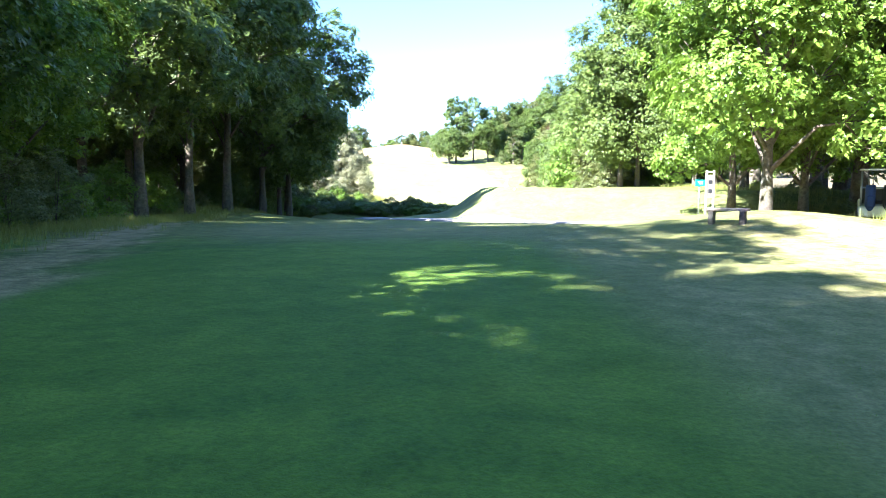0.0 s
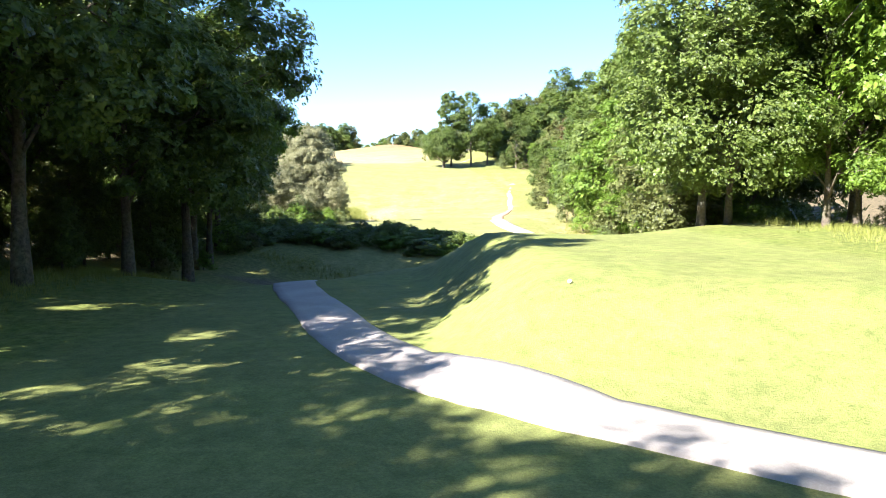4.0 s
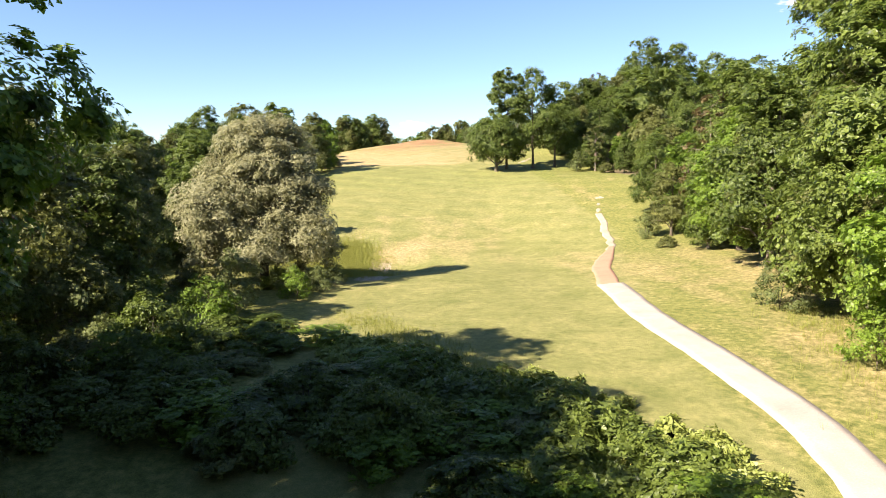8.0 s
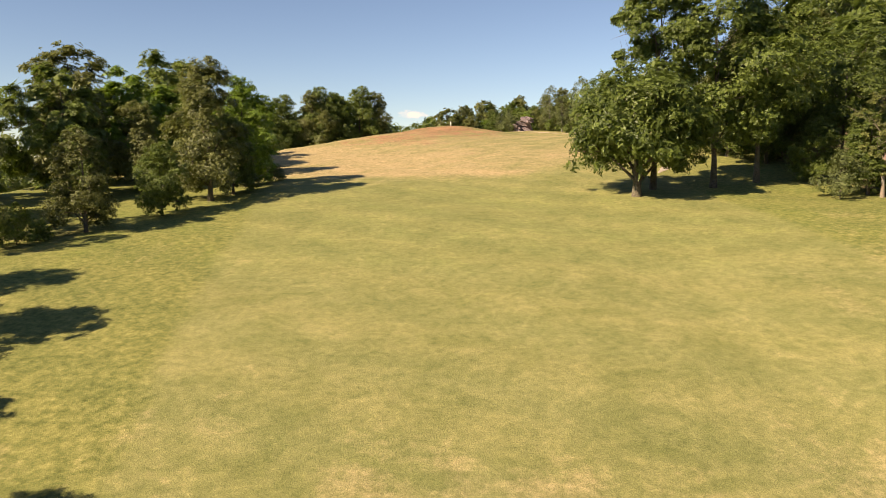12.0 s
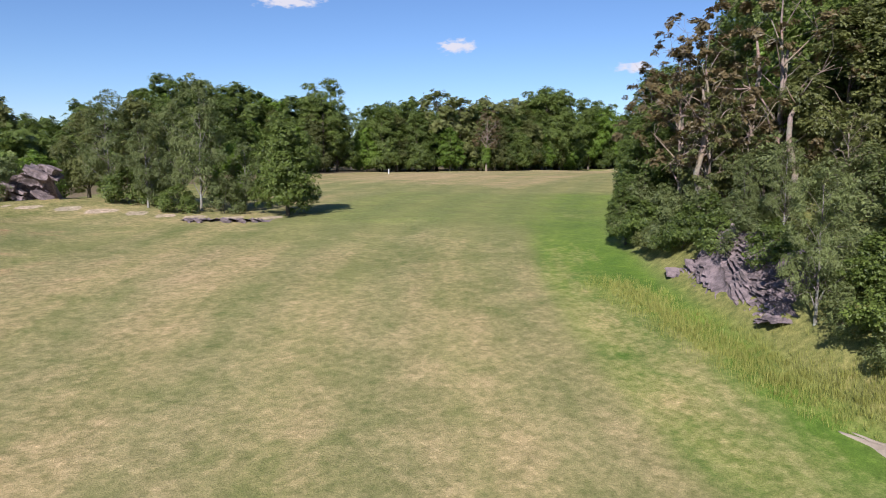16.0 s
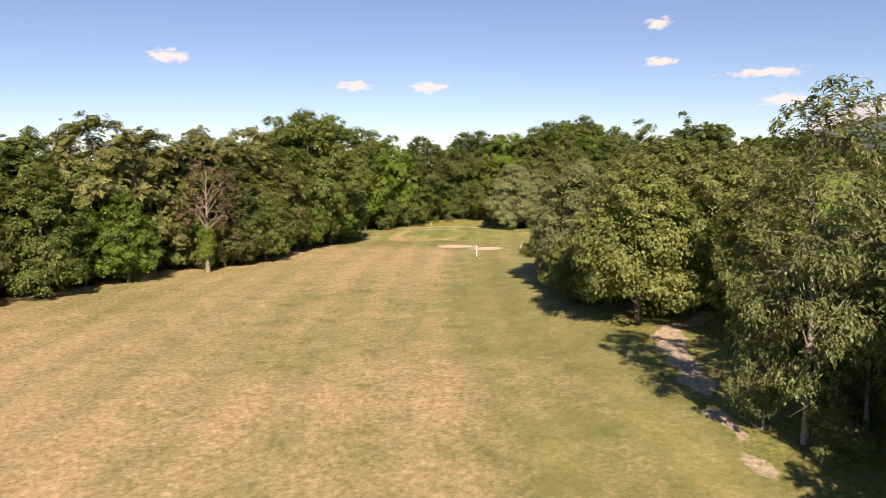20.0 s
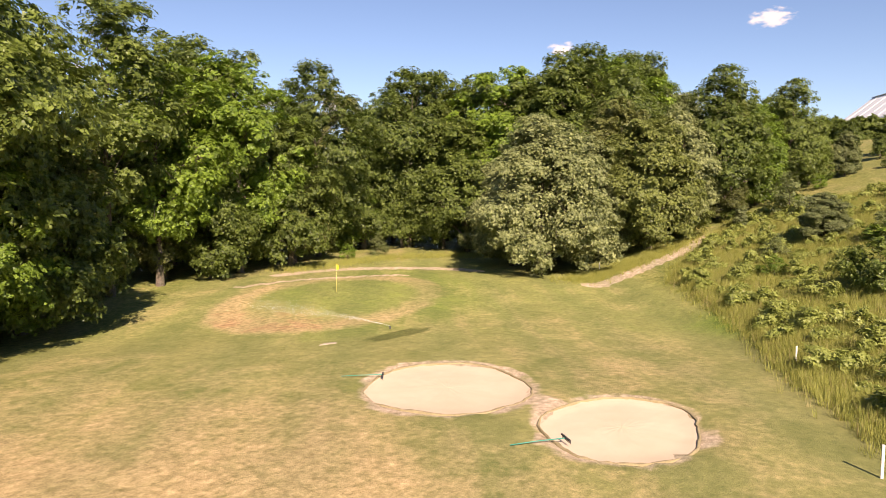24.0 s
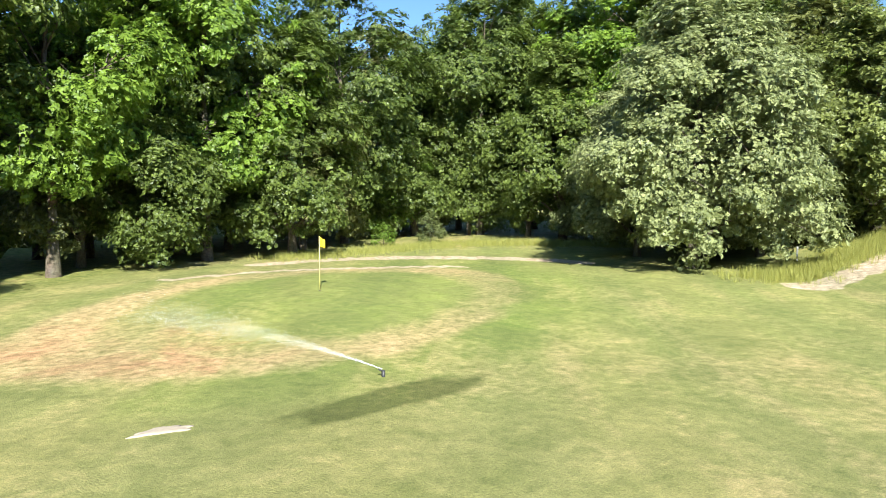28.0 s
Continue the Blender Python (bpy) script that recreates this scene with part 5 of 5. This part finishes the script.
# ---- small things of the course ----
WHITE = plain("white_paint", (0.78, 0.77, 0.74), 0.5)
GREEN_PAINT = plain("green_sign_paint", (0.02, 0.26, 0.20), 0.5)
TIMBER = bark_material("weathered_timber", (0.26, 0.20, 0.15), (0.52, 0.43, 0.34), 14)
OLD_TIMBER = bark_material("old_timber", (0.07, 0.055, 0.045), (0.24, 0.20, 0.16), 14)
STEEL = plain("steel", (0.45, 0.46, 0.47), 0.35, 0.9)
BLACK = plain("black_plastic", (0.03, 0.03, 0.032), 0.5)
YELLOW = plain("yellow_cloth", (0.80, 0.60, 0.03), 0.8)
BLUE = plain("blue_nylon", (0.03, 0.06, 0.22), 0.7)
GLASS_WHITE = plain("cart_body_white", (0.72, 0.73, 0.75), 0.25)
FACADE = plain("white_cladding", (0.80, 0.80, 0.79), 0.6)
ROOFING = plain("grey_roofing", (0.36, 0.35, 0.36), 0.7)


def box_mesh(name, sx, sy, sz, mat, bevel=0.01, at=(0, 0, 0)):
    bm = bmesh.new()
    bmesh.ops.create_cube(bm, size=1)
    bmesh.ops.transform(bm, matrix=Matrix.Translation(at) @ Matrix.Diagonal((sx, sy, sz, 1)), verts=bm.verts)
    bmesh.ops.bevel(bm, geom=bm.edges[:], offset=bevel, segments=2, affect="EDGES", profile=0.5)
    return from_bm(name, bm, mat)


def rod_mesh(name, points, radii, mat, sides=10):
    v, f = tube(points, radii, sides)
    n = len(points)
    caps = np.array([list(range(sides))[::-1], [(n - 1) * sides + k for k in range(sides)]])
    return mesh_of(name, v, [f, caps], mat, True)


def thing(name, x, y, label, category, turn=0.0, lift=0.0, group=""):
    root = new(name)
    root.empty_display_size = 0.2
    root.matrix_basis = pose(x, y, ground_at(x, y) + lift, 0, 0, turn)
    return tagged(root, label, category, group)


def tee_sign():
    sign = thing("tee_sign", 5.27, 44.5, "small green sign plate on a thin grey post", "sign", 8)
    part("post", rod_mesh("post", [(0, 0, -0.2), (0, 0, 0.88)], [0.022, 0.022], STEEL), sign)
    plate = part("plate", box_mesh("plate", 0.28, 0.025, 0.18, GREEN_PAINT, 0.008, (0, -0.035, 0.86)), sign, "turquoise-green sign plate")
    part("line_of_writing", box_mesh("line_of_writing", 0.16, 0.006, 0.022, WHITE, 0.002, (0.0, -0.050, 0.89)), plate)
    part("line_of_writing", box_mesh("line_of_writing", 0.10, 0.006, 0.022, WHITE, 0.002, (0.02, -0.050, 0.84)), plate)


def hole_board():
    board = thing("hole_board", 5.33, 43.85, "narrow pale hole board between two slim posts", "sign", 6)
    for x in (-0.10, 0.10):
        part("post", box_mesh("post", 0.05, 0.06, 1.35, TIMBER, 0.012, (x, 0, 0.475)), board)
    part("panel", box_mesh("panel", 0.15, 0.03, 0.62, TIMBER, 0.008, (0, 0, 0.72)), board, "sun-bleached pale panel")
    part("cap", box_mesh("cap", 0.15, 0.04, 0.05, TIMBER, 0.01, (0, 0, 1.10)), board)
    for z in (0.60, 0.84):
        part("plaque", box_mesh("plaque", 0.10, 0.012, 0.10, BLACK, 0.003, (0, -0.022, z)), board, "small dark square plaque")


def bench():
    seat = thing("plank_bench", 4.9, 41.4, "low bench of pale planks on dark blocks beside the tee", "bench", -32)
    for k in range(2):
        part("plank", box_mesh("plank", 0.95, 0.15, 0.06, TIMBER, 0.012, (0, -0.085 + 0.17 * k, 0.33)), seat)
    for x in (-0.34, 0.34):
        part("block", box_mesh("block", 0.12, 0.28, 0.50, OLD_TIMBER, 0.02, (x, 0, 0.05)), seat)


def golf_cart():
    cart = thing("golf_cart", 12.7, 49.0, "white golf cart with roof parked under the trees", "golf cart", 62)
    body = bmesh.new()
    bmesh.ops.create_cube(body, size=1)
    bmesh.ops.transform(body, matrix=Matrix.Translation((0, 0, 0.48)) @ Matrix.Diagonal((2.2, 1.12, 0.36, 1)), verts=body.verts)
    for v in body.verts:
        if v.co.z > 0.5 and v.co.x > 0:
            v.co.z += 0.22
            v.co.x -= 0.25
    bmesh.ops.bevel(body, geom=body.edges[:], offset=0.09, segments=3, affect="EDGES", profile=0.5)
    part("body", from_bm("body", body, GLASS_WHITE), cart)
    part("seat", box_mesh("seat", 0.55, 1.0, 0.16, BLACK, 0.05, (-0.25, 0, 0.76)), cart)
    part("backrest", box_mesh("backrest", 0.12, 1.0, 0.42, BLACK, 0.05, (-0.56, 0, 1.02)), cart)
    part("roof", box_mesh("roof", 1.5, 1.12, 0.06, GLASS_WHITE, 0.025, (-0.1, 0, 1.85)), cart)
    for x in (0.58, -0.72):
        for y in (-0.48, 0.48):
            part("pillar", rod_mesh("pillar", [(x * 1.08, y, 0.6), (x, y, 1.84)], [0.018, 0.018], STEEL, 8), cart)
    part("windscreen_bar", box_mesh("windscreen_bar", 0.03, 0.95, 0.05, STEEL, 0.008, (0.60, 0, 1.25)), cart)
    part("steering_wheel", rod_mesh("steering_wheel", [(0.30 + 0.02 * math.cos(a), 0.25 + 0.17 * math.sin(a), 1.02 + 0.15 * math.cos(a)) for a in np.linspace(0, 6.28, 15)], [0.014] * 15, BLACK, 6), cart)
    for x in (-0.72, 0.72):
        for y in (-0.52, 0.52):
            wheel = part("wheel", rod_mesh("wheel", [(x, y - 0.09, 0.22), (x, y - 0.07, 0.22), (x, y + 0.07, 0.22), (x, y + 0.09, 0.22)], [0.17, 0.22, 0.22, 0.17], BLACK, 18), cart, "black rubber wheel")
            part("rim", rod_mesh("rim", [(x, y - 0.10, 0.22), (x, y + 0.10, 0.22)], [0.11, 0.11], STEEL, 14), wheel)
    for y, mat, text in ((-0.26, BLACK, "black golf bag"), (0.24, BLUE, "blue golf bag")):
        bag = thing("golf_bag", 12.7, 49.0, text + " strapped to the back of the cart", "golf bag", 62)
        part("bag_body", rod_mesh("bag_body", [(-0.98, y, 0.52), (-0.99, y, 0.6), (-1.06, y, 1.2), (-1.08, y, 1.34)], [0.13, 0.15, 0.15, 0.14], mat, 14), bag)
        part("pocket", box_mesh("pocket", 0.10, 0.20, 0.34, mat, 0.03, (-1.20, y, 0.82)), bag)
        for k in range(4):
            a = k * 1.6 + 0.5
            part("club", rod_mesh("club", [(-1.06 + 0.06 * math.cos(a), y + 0.06 * math.sin(a), 1.0), (-1.10 + 0.09 * math.cos(a), y + 0.09 * math.sin(a), 1.55), (-1.06 + 0.11 * math.cos(a), y + 0.15 * math.sin(a), 1.60)], [0.008, 0.008, 0.02], STEEL, 6), bag)


def tee_marker(x, y):
    marker = thing("tee_marker", x, y, "round white tee marker on the mown tee", "tee marker", group="tee markers")
    bm = bmesh.new()
    bmesh.ops.create_uvsphere(bm, u_segments=16, v_segments=10, radius=0.05)
    bmesh.ops.transform(bm, matrix=Matrix.Translation((0, 0, 0.05)), verts=bm.verts)
    part("ball", from_bm("ball", bm, WHITE), marker)
    part("spike", rod_mesh("spike", [(0, 0, -0.15), (0, 0, 0.03)], [0.012, 0.016], STEEL, 6), marker)


def marker_post(x, y, tall, wide, label, foot=False):
    post = thing("marker_post", x, y, label, "post", group="white marker posts")
    part("shaft", box_mesh("shaft", wide, wide, tall + 0.3, WHITE, wide * 0.15, (0, 0, (tall - 0.3) / 2)), post)
    if foot:
        part("foot", box_mesh("foot", wide * 2.2, wide * 2.2, 0.12, BLACK, 0.02, (0, 0, 0.05)), post)
        part("band", box_mesh("band", wide * 1.08, wide * 1.08, 0.16, BLUE, 0.008, (0, 0, tall * 0.72)), post)


def flagstick():
    stick = thing("flagstick", 156.3, 367.6, "yellow flag on a pale stick in the green's hole", "flagstick", 10)
    part("pole", rod_mesh("pole", [(0, 0, -0.1), (0, 0, 2.2)], [0.019, 0.014], plain("pale_yellow_pole", (0.75, 0.66, 0.22), 0.4), 10), stick)
    n, k = 9, 6
    v = [(0.012 + 0.36 * i / n, 0.05 * math.sin(i * 1.3) * i / n, 2.18 - 0.42 * (j / k) - 0.16 * (i / n) * (1 - 0.6 * j / k)) for j in range(k + 1) for i in range(n + 1)]
    q = [(j * (n + 1) + i, j * (n + 1) + i + 1, (j + 1) * (n + 1) + i + 1, (j + 1) * (n + 1) + i) for j in range(k) for i in range(n)]
    cloth = part("flag", mesh_of("flag", np.array(v), np.array(q), YELLOW, True), stick, "drooping yellow flag")
    cloth.modifiers.new("thick", "SOLIDIFY").thickness = 0.004
    part("cup", rod_mesh("cup", [(0, 0, -0.12), (0, 0, 0.012)], [0.054, 0.054], BLACK, 16), stick)


def rake(x, y, turn, tilt=0.0):
    r = thing("bunker_rake", x, y, "bunker rake lying at the edge of the sand", "rake", turn, 0.03, "bunker rakes")
    r.location.z = float(height(x, y)) + 0.03
    part("handle", rod_mesh("handle", [(-1.75, 0, 0.02), (-0.9, 0.03, 0.05), (0, 0, 0.07)], [0.016, 0.016, 0.018], GREEN_PAINT, 8), r, "green rake handle")
    head = part("head", box_mesh("head", 0.06, 0.62, 0.05, BLACK, 0.012, (0.03, 0, 0.09)), r)
    for k in range(9):
        part("tine", box_mesh("tine", 0.02, 0.02, 0.10, BLACK, 0.004, (0.05, -0.28 + k * 0.07, 0.03)), head)


def sprinkler():
    s = thing("sprinkler", 148.6, 358.5, "pop-up lawn sprinkler throwing water over the green", "sprinkler")
    part("riser", rod_mesh("riser", [(0, 0, -0.15), (0, 0, 0.16)], [0.05, 0.045], BLACK, 12), s)
    part("nozzle", rod_mesh("nozzle", [(0, 0, 0.13), (-0.10, 0.06, 0.19)], [0.03, 0.02], BLACK, 8), s)
    # the jet: droplets along a throw that widens and falls to the turf
    rng = np.random.default_rng(8)
    n = 7000
    f = rng.random(n) ** 0.9
    reach = 11.5
    way = np.array([math.cos(radians(84)), math.sin(radians(84))])
    wide = 0.010 + 0.62 * f**1.6
    off = rng.normal(0, 1, (n, 3)) * wide[:, None]
    base = ground_at(148.6, 358.5)
    c = np.stack([way[0] * reach * f, way[1] * reach * f, 0.18 + 1.2 * f * (1.0 - f)], -1) + off * np.array([0.7, 0.7, 0.8])
    c[:, 2] = np.maximum(c[:, 2], height(148.6 + c[:, 0], 358.5 + c[:, 1]) - base + 0.02)
    size = rng.uniform(0.0025, 0.006, n)
    corner = np.array([(1, 0, -0.6), (-0.5, 0.87, -0.6), (-0.5, -0.87, -0.6), (0, 0, 1.2)])
    v = (c[:, None] + corner[None] * size[:, None, None]).reshape(-1, 3)
    k = np.arange(n)[:, None, None] * 4
    q = (np.array([(0, 1, 2), (0, 1, 3), (1, 2, 3), (2, 0, 3)])[None] + k).reshape(-1, 3)
    m, nodes, links, bsdf = material("water_spray")
    bsdf.inputs["Base Color"].default_value, bsdf.inputs["Roughness"].default_value = (0.92, 0.95, 1, 1), 0.15
    jet = part("water_jet", mesh_of("water_jet", v, q, m), s, "fine white jet of water")
    tagged(jet, kind="stuff")


tee_sign()
hole_board()
bench()
golf_cart()
for x, y in ((1.3, 60.0),):
    tee_marker(x, y)
marker_post(122.4, 336.8, 1.8, 0.11, "tall white distance post with a dark foot", True)
marker_post(-24, 274, 1.1, 0.14, "white distance post on the knoll")
marker_post(50.5, 336, 1.0, 0.14, "white marker post beside the fairway")
marker_post(160.2, 339.9, 0.9, 0.07, "slim white stake at the edge of the long grass")
marker_post(147.5, 336.6, 0.9, 0.07, "slim white stake at the edge of the long grass")
marker_post(133.2, 335.0, 0.9, 0.07, "slim white stake at the edge of the long grass")
marker_post(178.5, 352.6, 0.8, 0.09, "white stake under the trees by the track")
flagstick()
rake(137.6, 352.6, -62)
rake(132.4, 343.2, -50)
sprinkler()


def bunker(name, cx, cy, rx, ry, turn, seed):
    """A shallow bowl of sand with a ragged turf lip."""
    rng = np.random.default_rng(seed)
    rings, spokes = 14, 72
    a = np.linspace(0, 2 * np.pi, spokes, endpoint=False)
    rag = 1 + 0.035 * np.sin(3 * a + seed) + 0.025 * np.sin(5 * a + 2 * seed) + rng.normal(0, 0.008, spokes)
    c, s = math.cos(radians(turn)), math.sin(radians(turn))

    def at(k, extra=0.0):
        u, w = np.cos(a) * rx * rag * k, np.sin(a) * ry * rag * k
        return cx + u * c - w * s, cy + u * s + w * c

    rows = []
    for n in range(rings + 1):
        k = n / rings
        x, y = at(max(k, 0.001))
        rows.append(np.stack([x, y, height(x, y) - 0.12 * (1 - 0.45 * step(k, 0.8, 1.0)) + rng.normal(0, 0.006, spokes)], -1))
    v = np.concatenate(rows)
    i = np.arange(len(v)).reshape(rings + 1, spokes)
    j = np.roll(i, -1, 1)
    f = np.stack([i[:-1], j[:-1], j[1:], i[1:]], -1).reshape(-1, 4)
    root = new(name)
    root.location = (cx, cy, ground_at(cx, cy))
    back = np.array(root.location)
    part("sand", mesh_of("sand", v - back, f, SAND, True), root, "smooth pale pinkish sand")
    rows = []
    for k, z in ((0.99, -0.25), (0.985, -0.02), (0.992, 0.012), (1.003, 0.016), (1.016, 0.004), (1.022, -0.1)):
        x, y = at(k)
        far_side = 0.5 + 0.5 * ((x - cx) * 0.9 + (y - cy) * 0.44) / max(rx, ry)
        rows.append(np.stack([x, y, height(x, y) + z - 0.05 * (1 - far_side) * (z > -0.05) + rng.normal(0, 0.014, spokes) * (z > 0)], -1))
    v = np.concatenate(rows)
    i = np.arange(len(v)).reshape(len(rows), spokes)
    j = np.roll(i, -1, 1)
    f = np.stack([i[:-1], j[:-1], j[1:], i[1:]], -1).reshape(-1, 4)
    part("turf_lip", mesh_of("turf_lip", v - back, f, DRY_TURF, True), root, "dry ragged turf lip")
    return tagged(root, "oval sand bunker with pale sand and dry grassy lip", "bunker", "bunkers by the green")


DRY_TURF = grainy("dry_turf", [(0.3, (0.17, 0.135, 0.07)), (0.7, (0.36, 0.29, 0.16))], 9, 0.8, 0.95, 0.8, 0.05)
for n, b in enumerate(BUNKERS):
    bunker("sand_bunker", *b, n + 2)


# ---- the dead tree wrapped in ivy, snags ----
def ivy_tree(x, y):
    rng = np.random.default_rng(12)
    root = make_tree("dead_tree", 61, 15.0, 3.6, 0.36, 15, 2600, 0.30, LEAF["brown"], DEAD_WOOD, "oval", trunk=0.24, bare=1.0, limb=1.5, fill=0, label="dead brown tree with bare boughs, ivy round its trunk")
    root.matrix_basis = Matrix.Translation((x, y, ground_at(x, y)))
    z = np.linspace(0.5, 6.0, 16)
    cs = np.stack([rng.normal(0, 0.25, 16), rng.normal(0, 0.25, 16), z], -1)
    part("ivy", mesh_of("ivy", *leaves(rng, (cs, np.interp(z, [0.5, 3, 6], [0.5, 1.0, 0.6]), cs * np.array([0, 0, 1.0])), 2600, 0.26, corners=3), LEAF["lime"]), root, "bright green ivy")


ivy_tree(90.8, 357.6)


def snag(x, y, tall):
    s = thing("tree_snag", x, y, "broken bare trunk standing dead among the scrub", "tree trunk", group="snags on the bank")
    rng = random.Random(int(x * 10))
    p = [(rng.uniform(-0.1, 0.1) * k, rng.uniform(-0.1, 0.1) * k, -0.4 + (tall + 0.4) * k / 5) for k in range(6)]
    part("trunk", rod_mesh("trunk", p, [0.2, 0.17, 0.15, 0.13, 0.11, 0.05], DEAD_WOOD, 8), s)
    for k in range(4):
        z = tall * rng.uniform(0.45, 0.95)
        a = rng.uniform(0, 6.28)
        part("stub", rod_mesh("stub", [(0, 0, z), (0.4 * math.cos(a), 0.4 * math.sin(a), z + 0.3), (0.9 * math.cos(a), 0.9 * math.sin(a), z + 0.8)], [0.05, 0.035, 0.012], DEAD_WOOD, 5), s)


for x, y, tall in ((14.6, 245.0, 6.4), (16.3, 242.0, 7.2), (15.0, 240.5, 5.5), (18.0, 244.5, 8.0), (16.8, 247.5, 6.4)):
    snag(x, y, tall)


# ---- the hall on the hill ----
def hall():
    root = new("long_hall")
    root.matrix_basis = pose(309, 290, 33.0, 0, 0, 15.9)
    tagged(root, "long white-clad hall on the hilltop with a grey roof edge", "building")
    part("wall", box_mesh("wall", 136, 26, 15, FACADE, 0.2, (0, -2, -2.5)), root)
    # a steep white roof: two slopes meeting in a long ridge
    bm = bmesh.new()
    for x in (-69, 69):
        for y, z in ((12.5, 4.4), (12.5, 5.0), (1.5, 14.0), (-16.5, 5.0), (-16.5, 4.4)):
            bm.verts.new((x, y, z))
    bm.verts.ensure_lookup_table()
    for k in range(5):
        bm.faces.new([bm.verts[k], bm.verts[(k + 1) % 5], bm.verts[5 + (k + 1) % 5], bm.verts[5 + k]])
    bm.faces.new([bm.verts[k] for k in range(5)])
    bm.faces.new([bm.verts[9 - k] for k in range(5)])
    bmesh.ops.recalc_face_normals(bm, faces=bm.faces[:])
    part("roof", from_bm("roof", bm, FACADE), root, "white sheet-metal roof")
    part("ridge_cap", box_mesh("ridge_cap", 138, 0.8, 0.3, ROOFING, 0.1, (0, 1.5, 14.05)), root, "grey ridge cap")
    for n in range(17):
        part("roof_seam", box_mesh("roof_seam", 0.25, 13.6, 0.12, FACADE, 0.03), root).matrix_basis = Matrix.Translation((-64 + n * 8, 7.0, 9.55)) @ Matrix.Rotation(math.atan2(-9.0, 11.0), 4, "X")


hall()


# ---- long grass ----
def long_grass(name, count, where, tall, mat, label, seed):
    """Tufts of blades; where() gives places from random numbers."""
    rng = np.random.default_rng(seed)
    x, y = where(rng, count)
    z = surface(x, y)
    blades = 9
    a = rng.uniform(0, 6.28, (count, blades))
    r = rng.uniform(0.02, 0.20, (count, blades))
    hgt = tall * rng.uniform(0.45, 1.15, (count, 1)) * rng.uniform(0.6, 1.1, (count, blades))
    bx, by = x[:, None] + np.cos(a) * r, y[:, None] + np.sin(a) * r
    w = 0.005 + 0.006 * tall
    lean = hgt * rng.uniform(0.1, 0.5, (count, blades))
    zz = z[:, None] - 0.03
    p0 = np.stack([bx - np.sin(a) * w, by + np.cos(a) * w, zz + 0 * bx], -1)
    p1 = np.stack([bx + np.sin(a) * w, by - np.cos(a) * w, zz + 0 * bx], -1)
    p2 = np.stack([bx + np.cos(a) * lean, by + np.sin(a) * lean, zz + hgt], -1)
    v = np.stack([p0, p1, p2], 2).reshape(-1, 3)
    return tagged(new(name, mesh_of(name, v, np.arange(len(v)).reshape(-1, 3), mat)), label, "grass", kind="stuff")


GRASS_BLADE = leaf_material("grass_blades", (0.18, 0.21, 0.045), (0.44, 0.42, 0.12), (0.26, 0.27, 0.05), 0.2, gaps=0)
TEE_BLADE = leaf_material("tee_blades", (0.085, 0.160, 0.022), (0.19, 0.27, 0.04), (0.14, 0.22, 0.02), 0.2, gaps=0)
STRAW_BLADE = leaf_material("straw_blades", (0.24, 0.20, 0.08), (0.46, 0.38, 0.19), (0.25, 0.2, 0.08), 0.2, gaps=0)


def near_line(line, spread):
    p = smooth_line(line, 2)
    s = np.r_[0, np.cumsum(np.hypot(*np.diff(p, axis=0).T))]

    def where(rng, n):
        t = rng.uniform(0, s[-1], n)
        return np.interp(t, s, p[:, 0]) + rng.normal(0, spread, n), np.interp(t, s, p[:, 1]) + rng.normal(0, spread, n)

    return where


def on_slope(rng, n):
    a, d = rng.random(n) * SLOPE_RUN[-1], rng.random(n) ** 1.5
    return np.interp(a, SLOPE_RUN, SLOPE_EDGE[:, 0]) + 12 * d + rng.normal(0, 0.4, n), np.interp(a, SLOPE_RUN, SLOPE_EDGE[:, 1]) - 28 * d + rng.normal(0, 0.5, n)


long_grass("hollow_grass", 22000, near_line([(-17.8, 137), (-18.6, 141), (-19.4, 146), (-20.4, 151)], 1.7), 0.6, GRASS_BLADE, "tall yellow-green grass in the willow hollow", 1)
def on_tee(rng, n):
    return rng.uniform(-6, 7, n), 25.5 + 22 * rng.random(n) ** 1.6


long_grass("tee_turf", 16000, on_tee, 0.045, TEE_BLADE, "short springy mown grass of the tee", 9)
long_grass("tee_edge_grass", 5200, near_line([(-9, 16), (-10, 32), (-13.5, 46), (-16.5, 60), (-17, 80)], 1.0), 0.35, GRASS_BLADE, "uncut grass at the wood's edge", 2)
long_grass("wood_edge_grass", 4200, near_line([(12, 30), (12, 44), (14, 58), (16, 72), (17, 80), (10, 92), (10, 110), (12, 122)], 1.2), 0.40, GRASS_BLADE, "uncut grass under the trees", 3)
long_grass("slope_grass", 60000, on_slope, 0.7, GRASS_BLADE, "tall rank grass on the slope beyond the bunkers", 4)
long_grass("slope_straw", 6000, on_slope, 0.65, STRAW_BLADE, "dry straw-coloured grass on the slope", 5)
long_grass("rock_foot_grass", 2400, near_line([(8.0, 244.5), (6.3, 241), (4.6, 237), (3.4, 232.5), (4, 228)], 0.6), 0.32, GRASS_BLADE, "rough green grass at the foot of the rock", 6)
long_grass("hollow_edge_grass", 3000, near_line([(-17, 99), (-8, 95.6), (0, 92.5), (3.2, 93), (3.6, 97), (-3, 108), (-12, 121)], 0.8), 0.34, GRASS_BLADE, "tall grass round the thicket", 7)
long_grass("verge_grass", 5200, near_line([(172.5, 353.6), (177.5, 350.4), (182.5, 347.2), (188, 345.5)], 0.9), 0.55, GRASS_BLADE, "tall weedy grass between track and trees", 12)
long_grass("green_back_grass", 2600, near_line([(166, 380), (176, 377.5), (184, 372), (187, 364)], 1.2), 0.5, GRASS_BLADE, "uncut grass behind the green", 8)
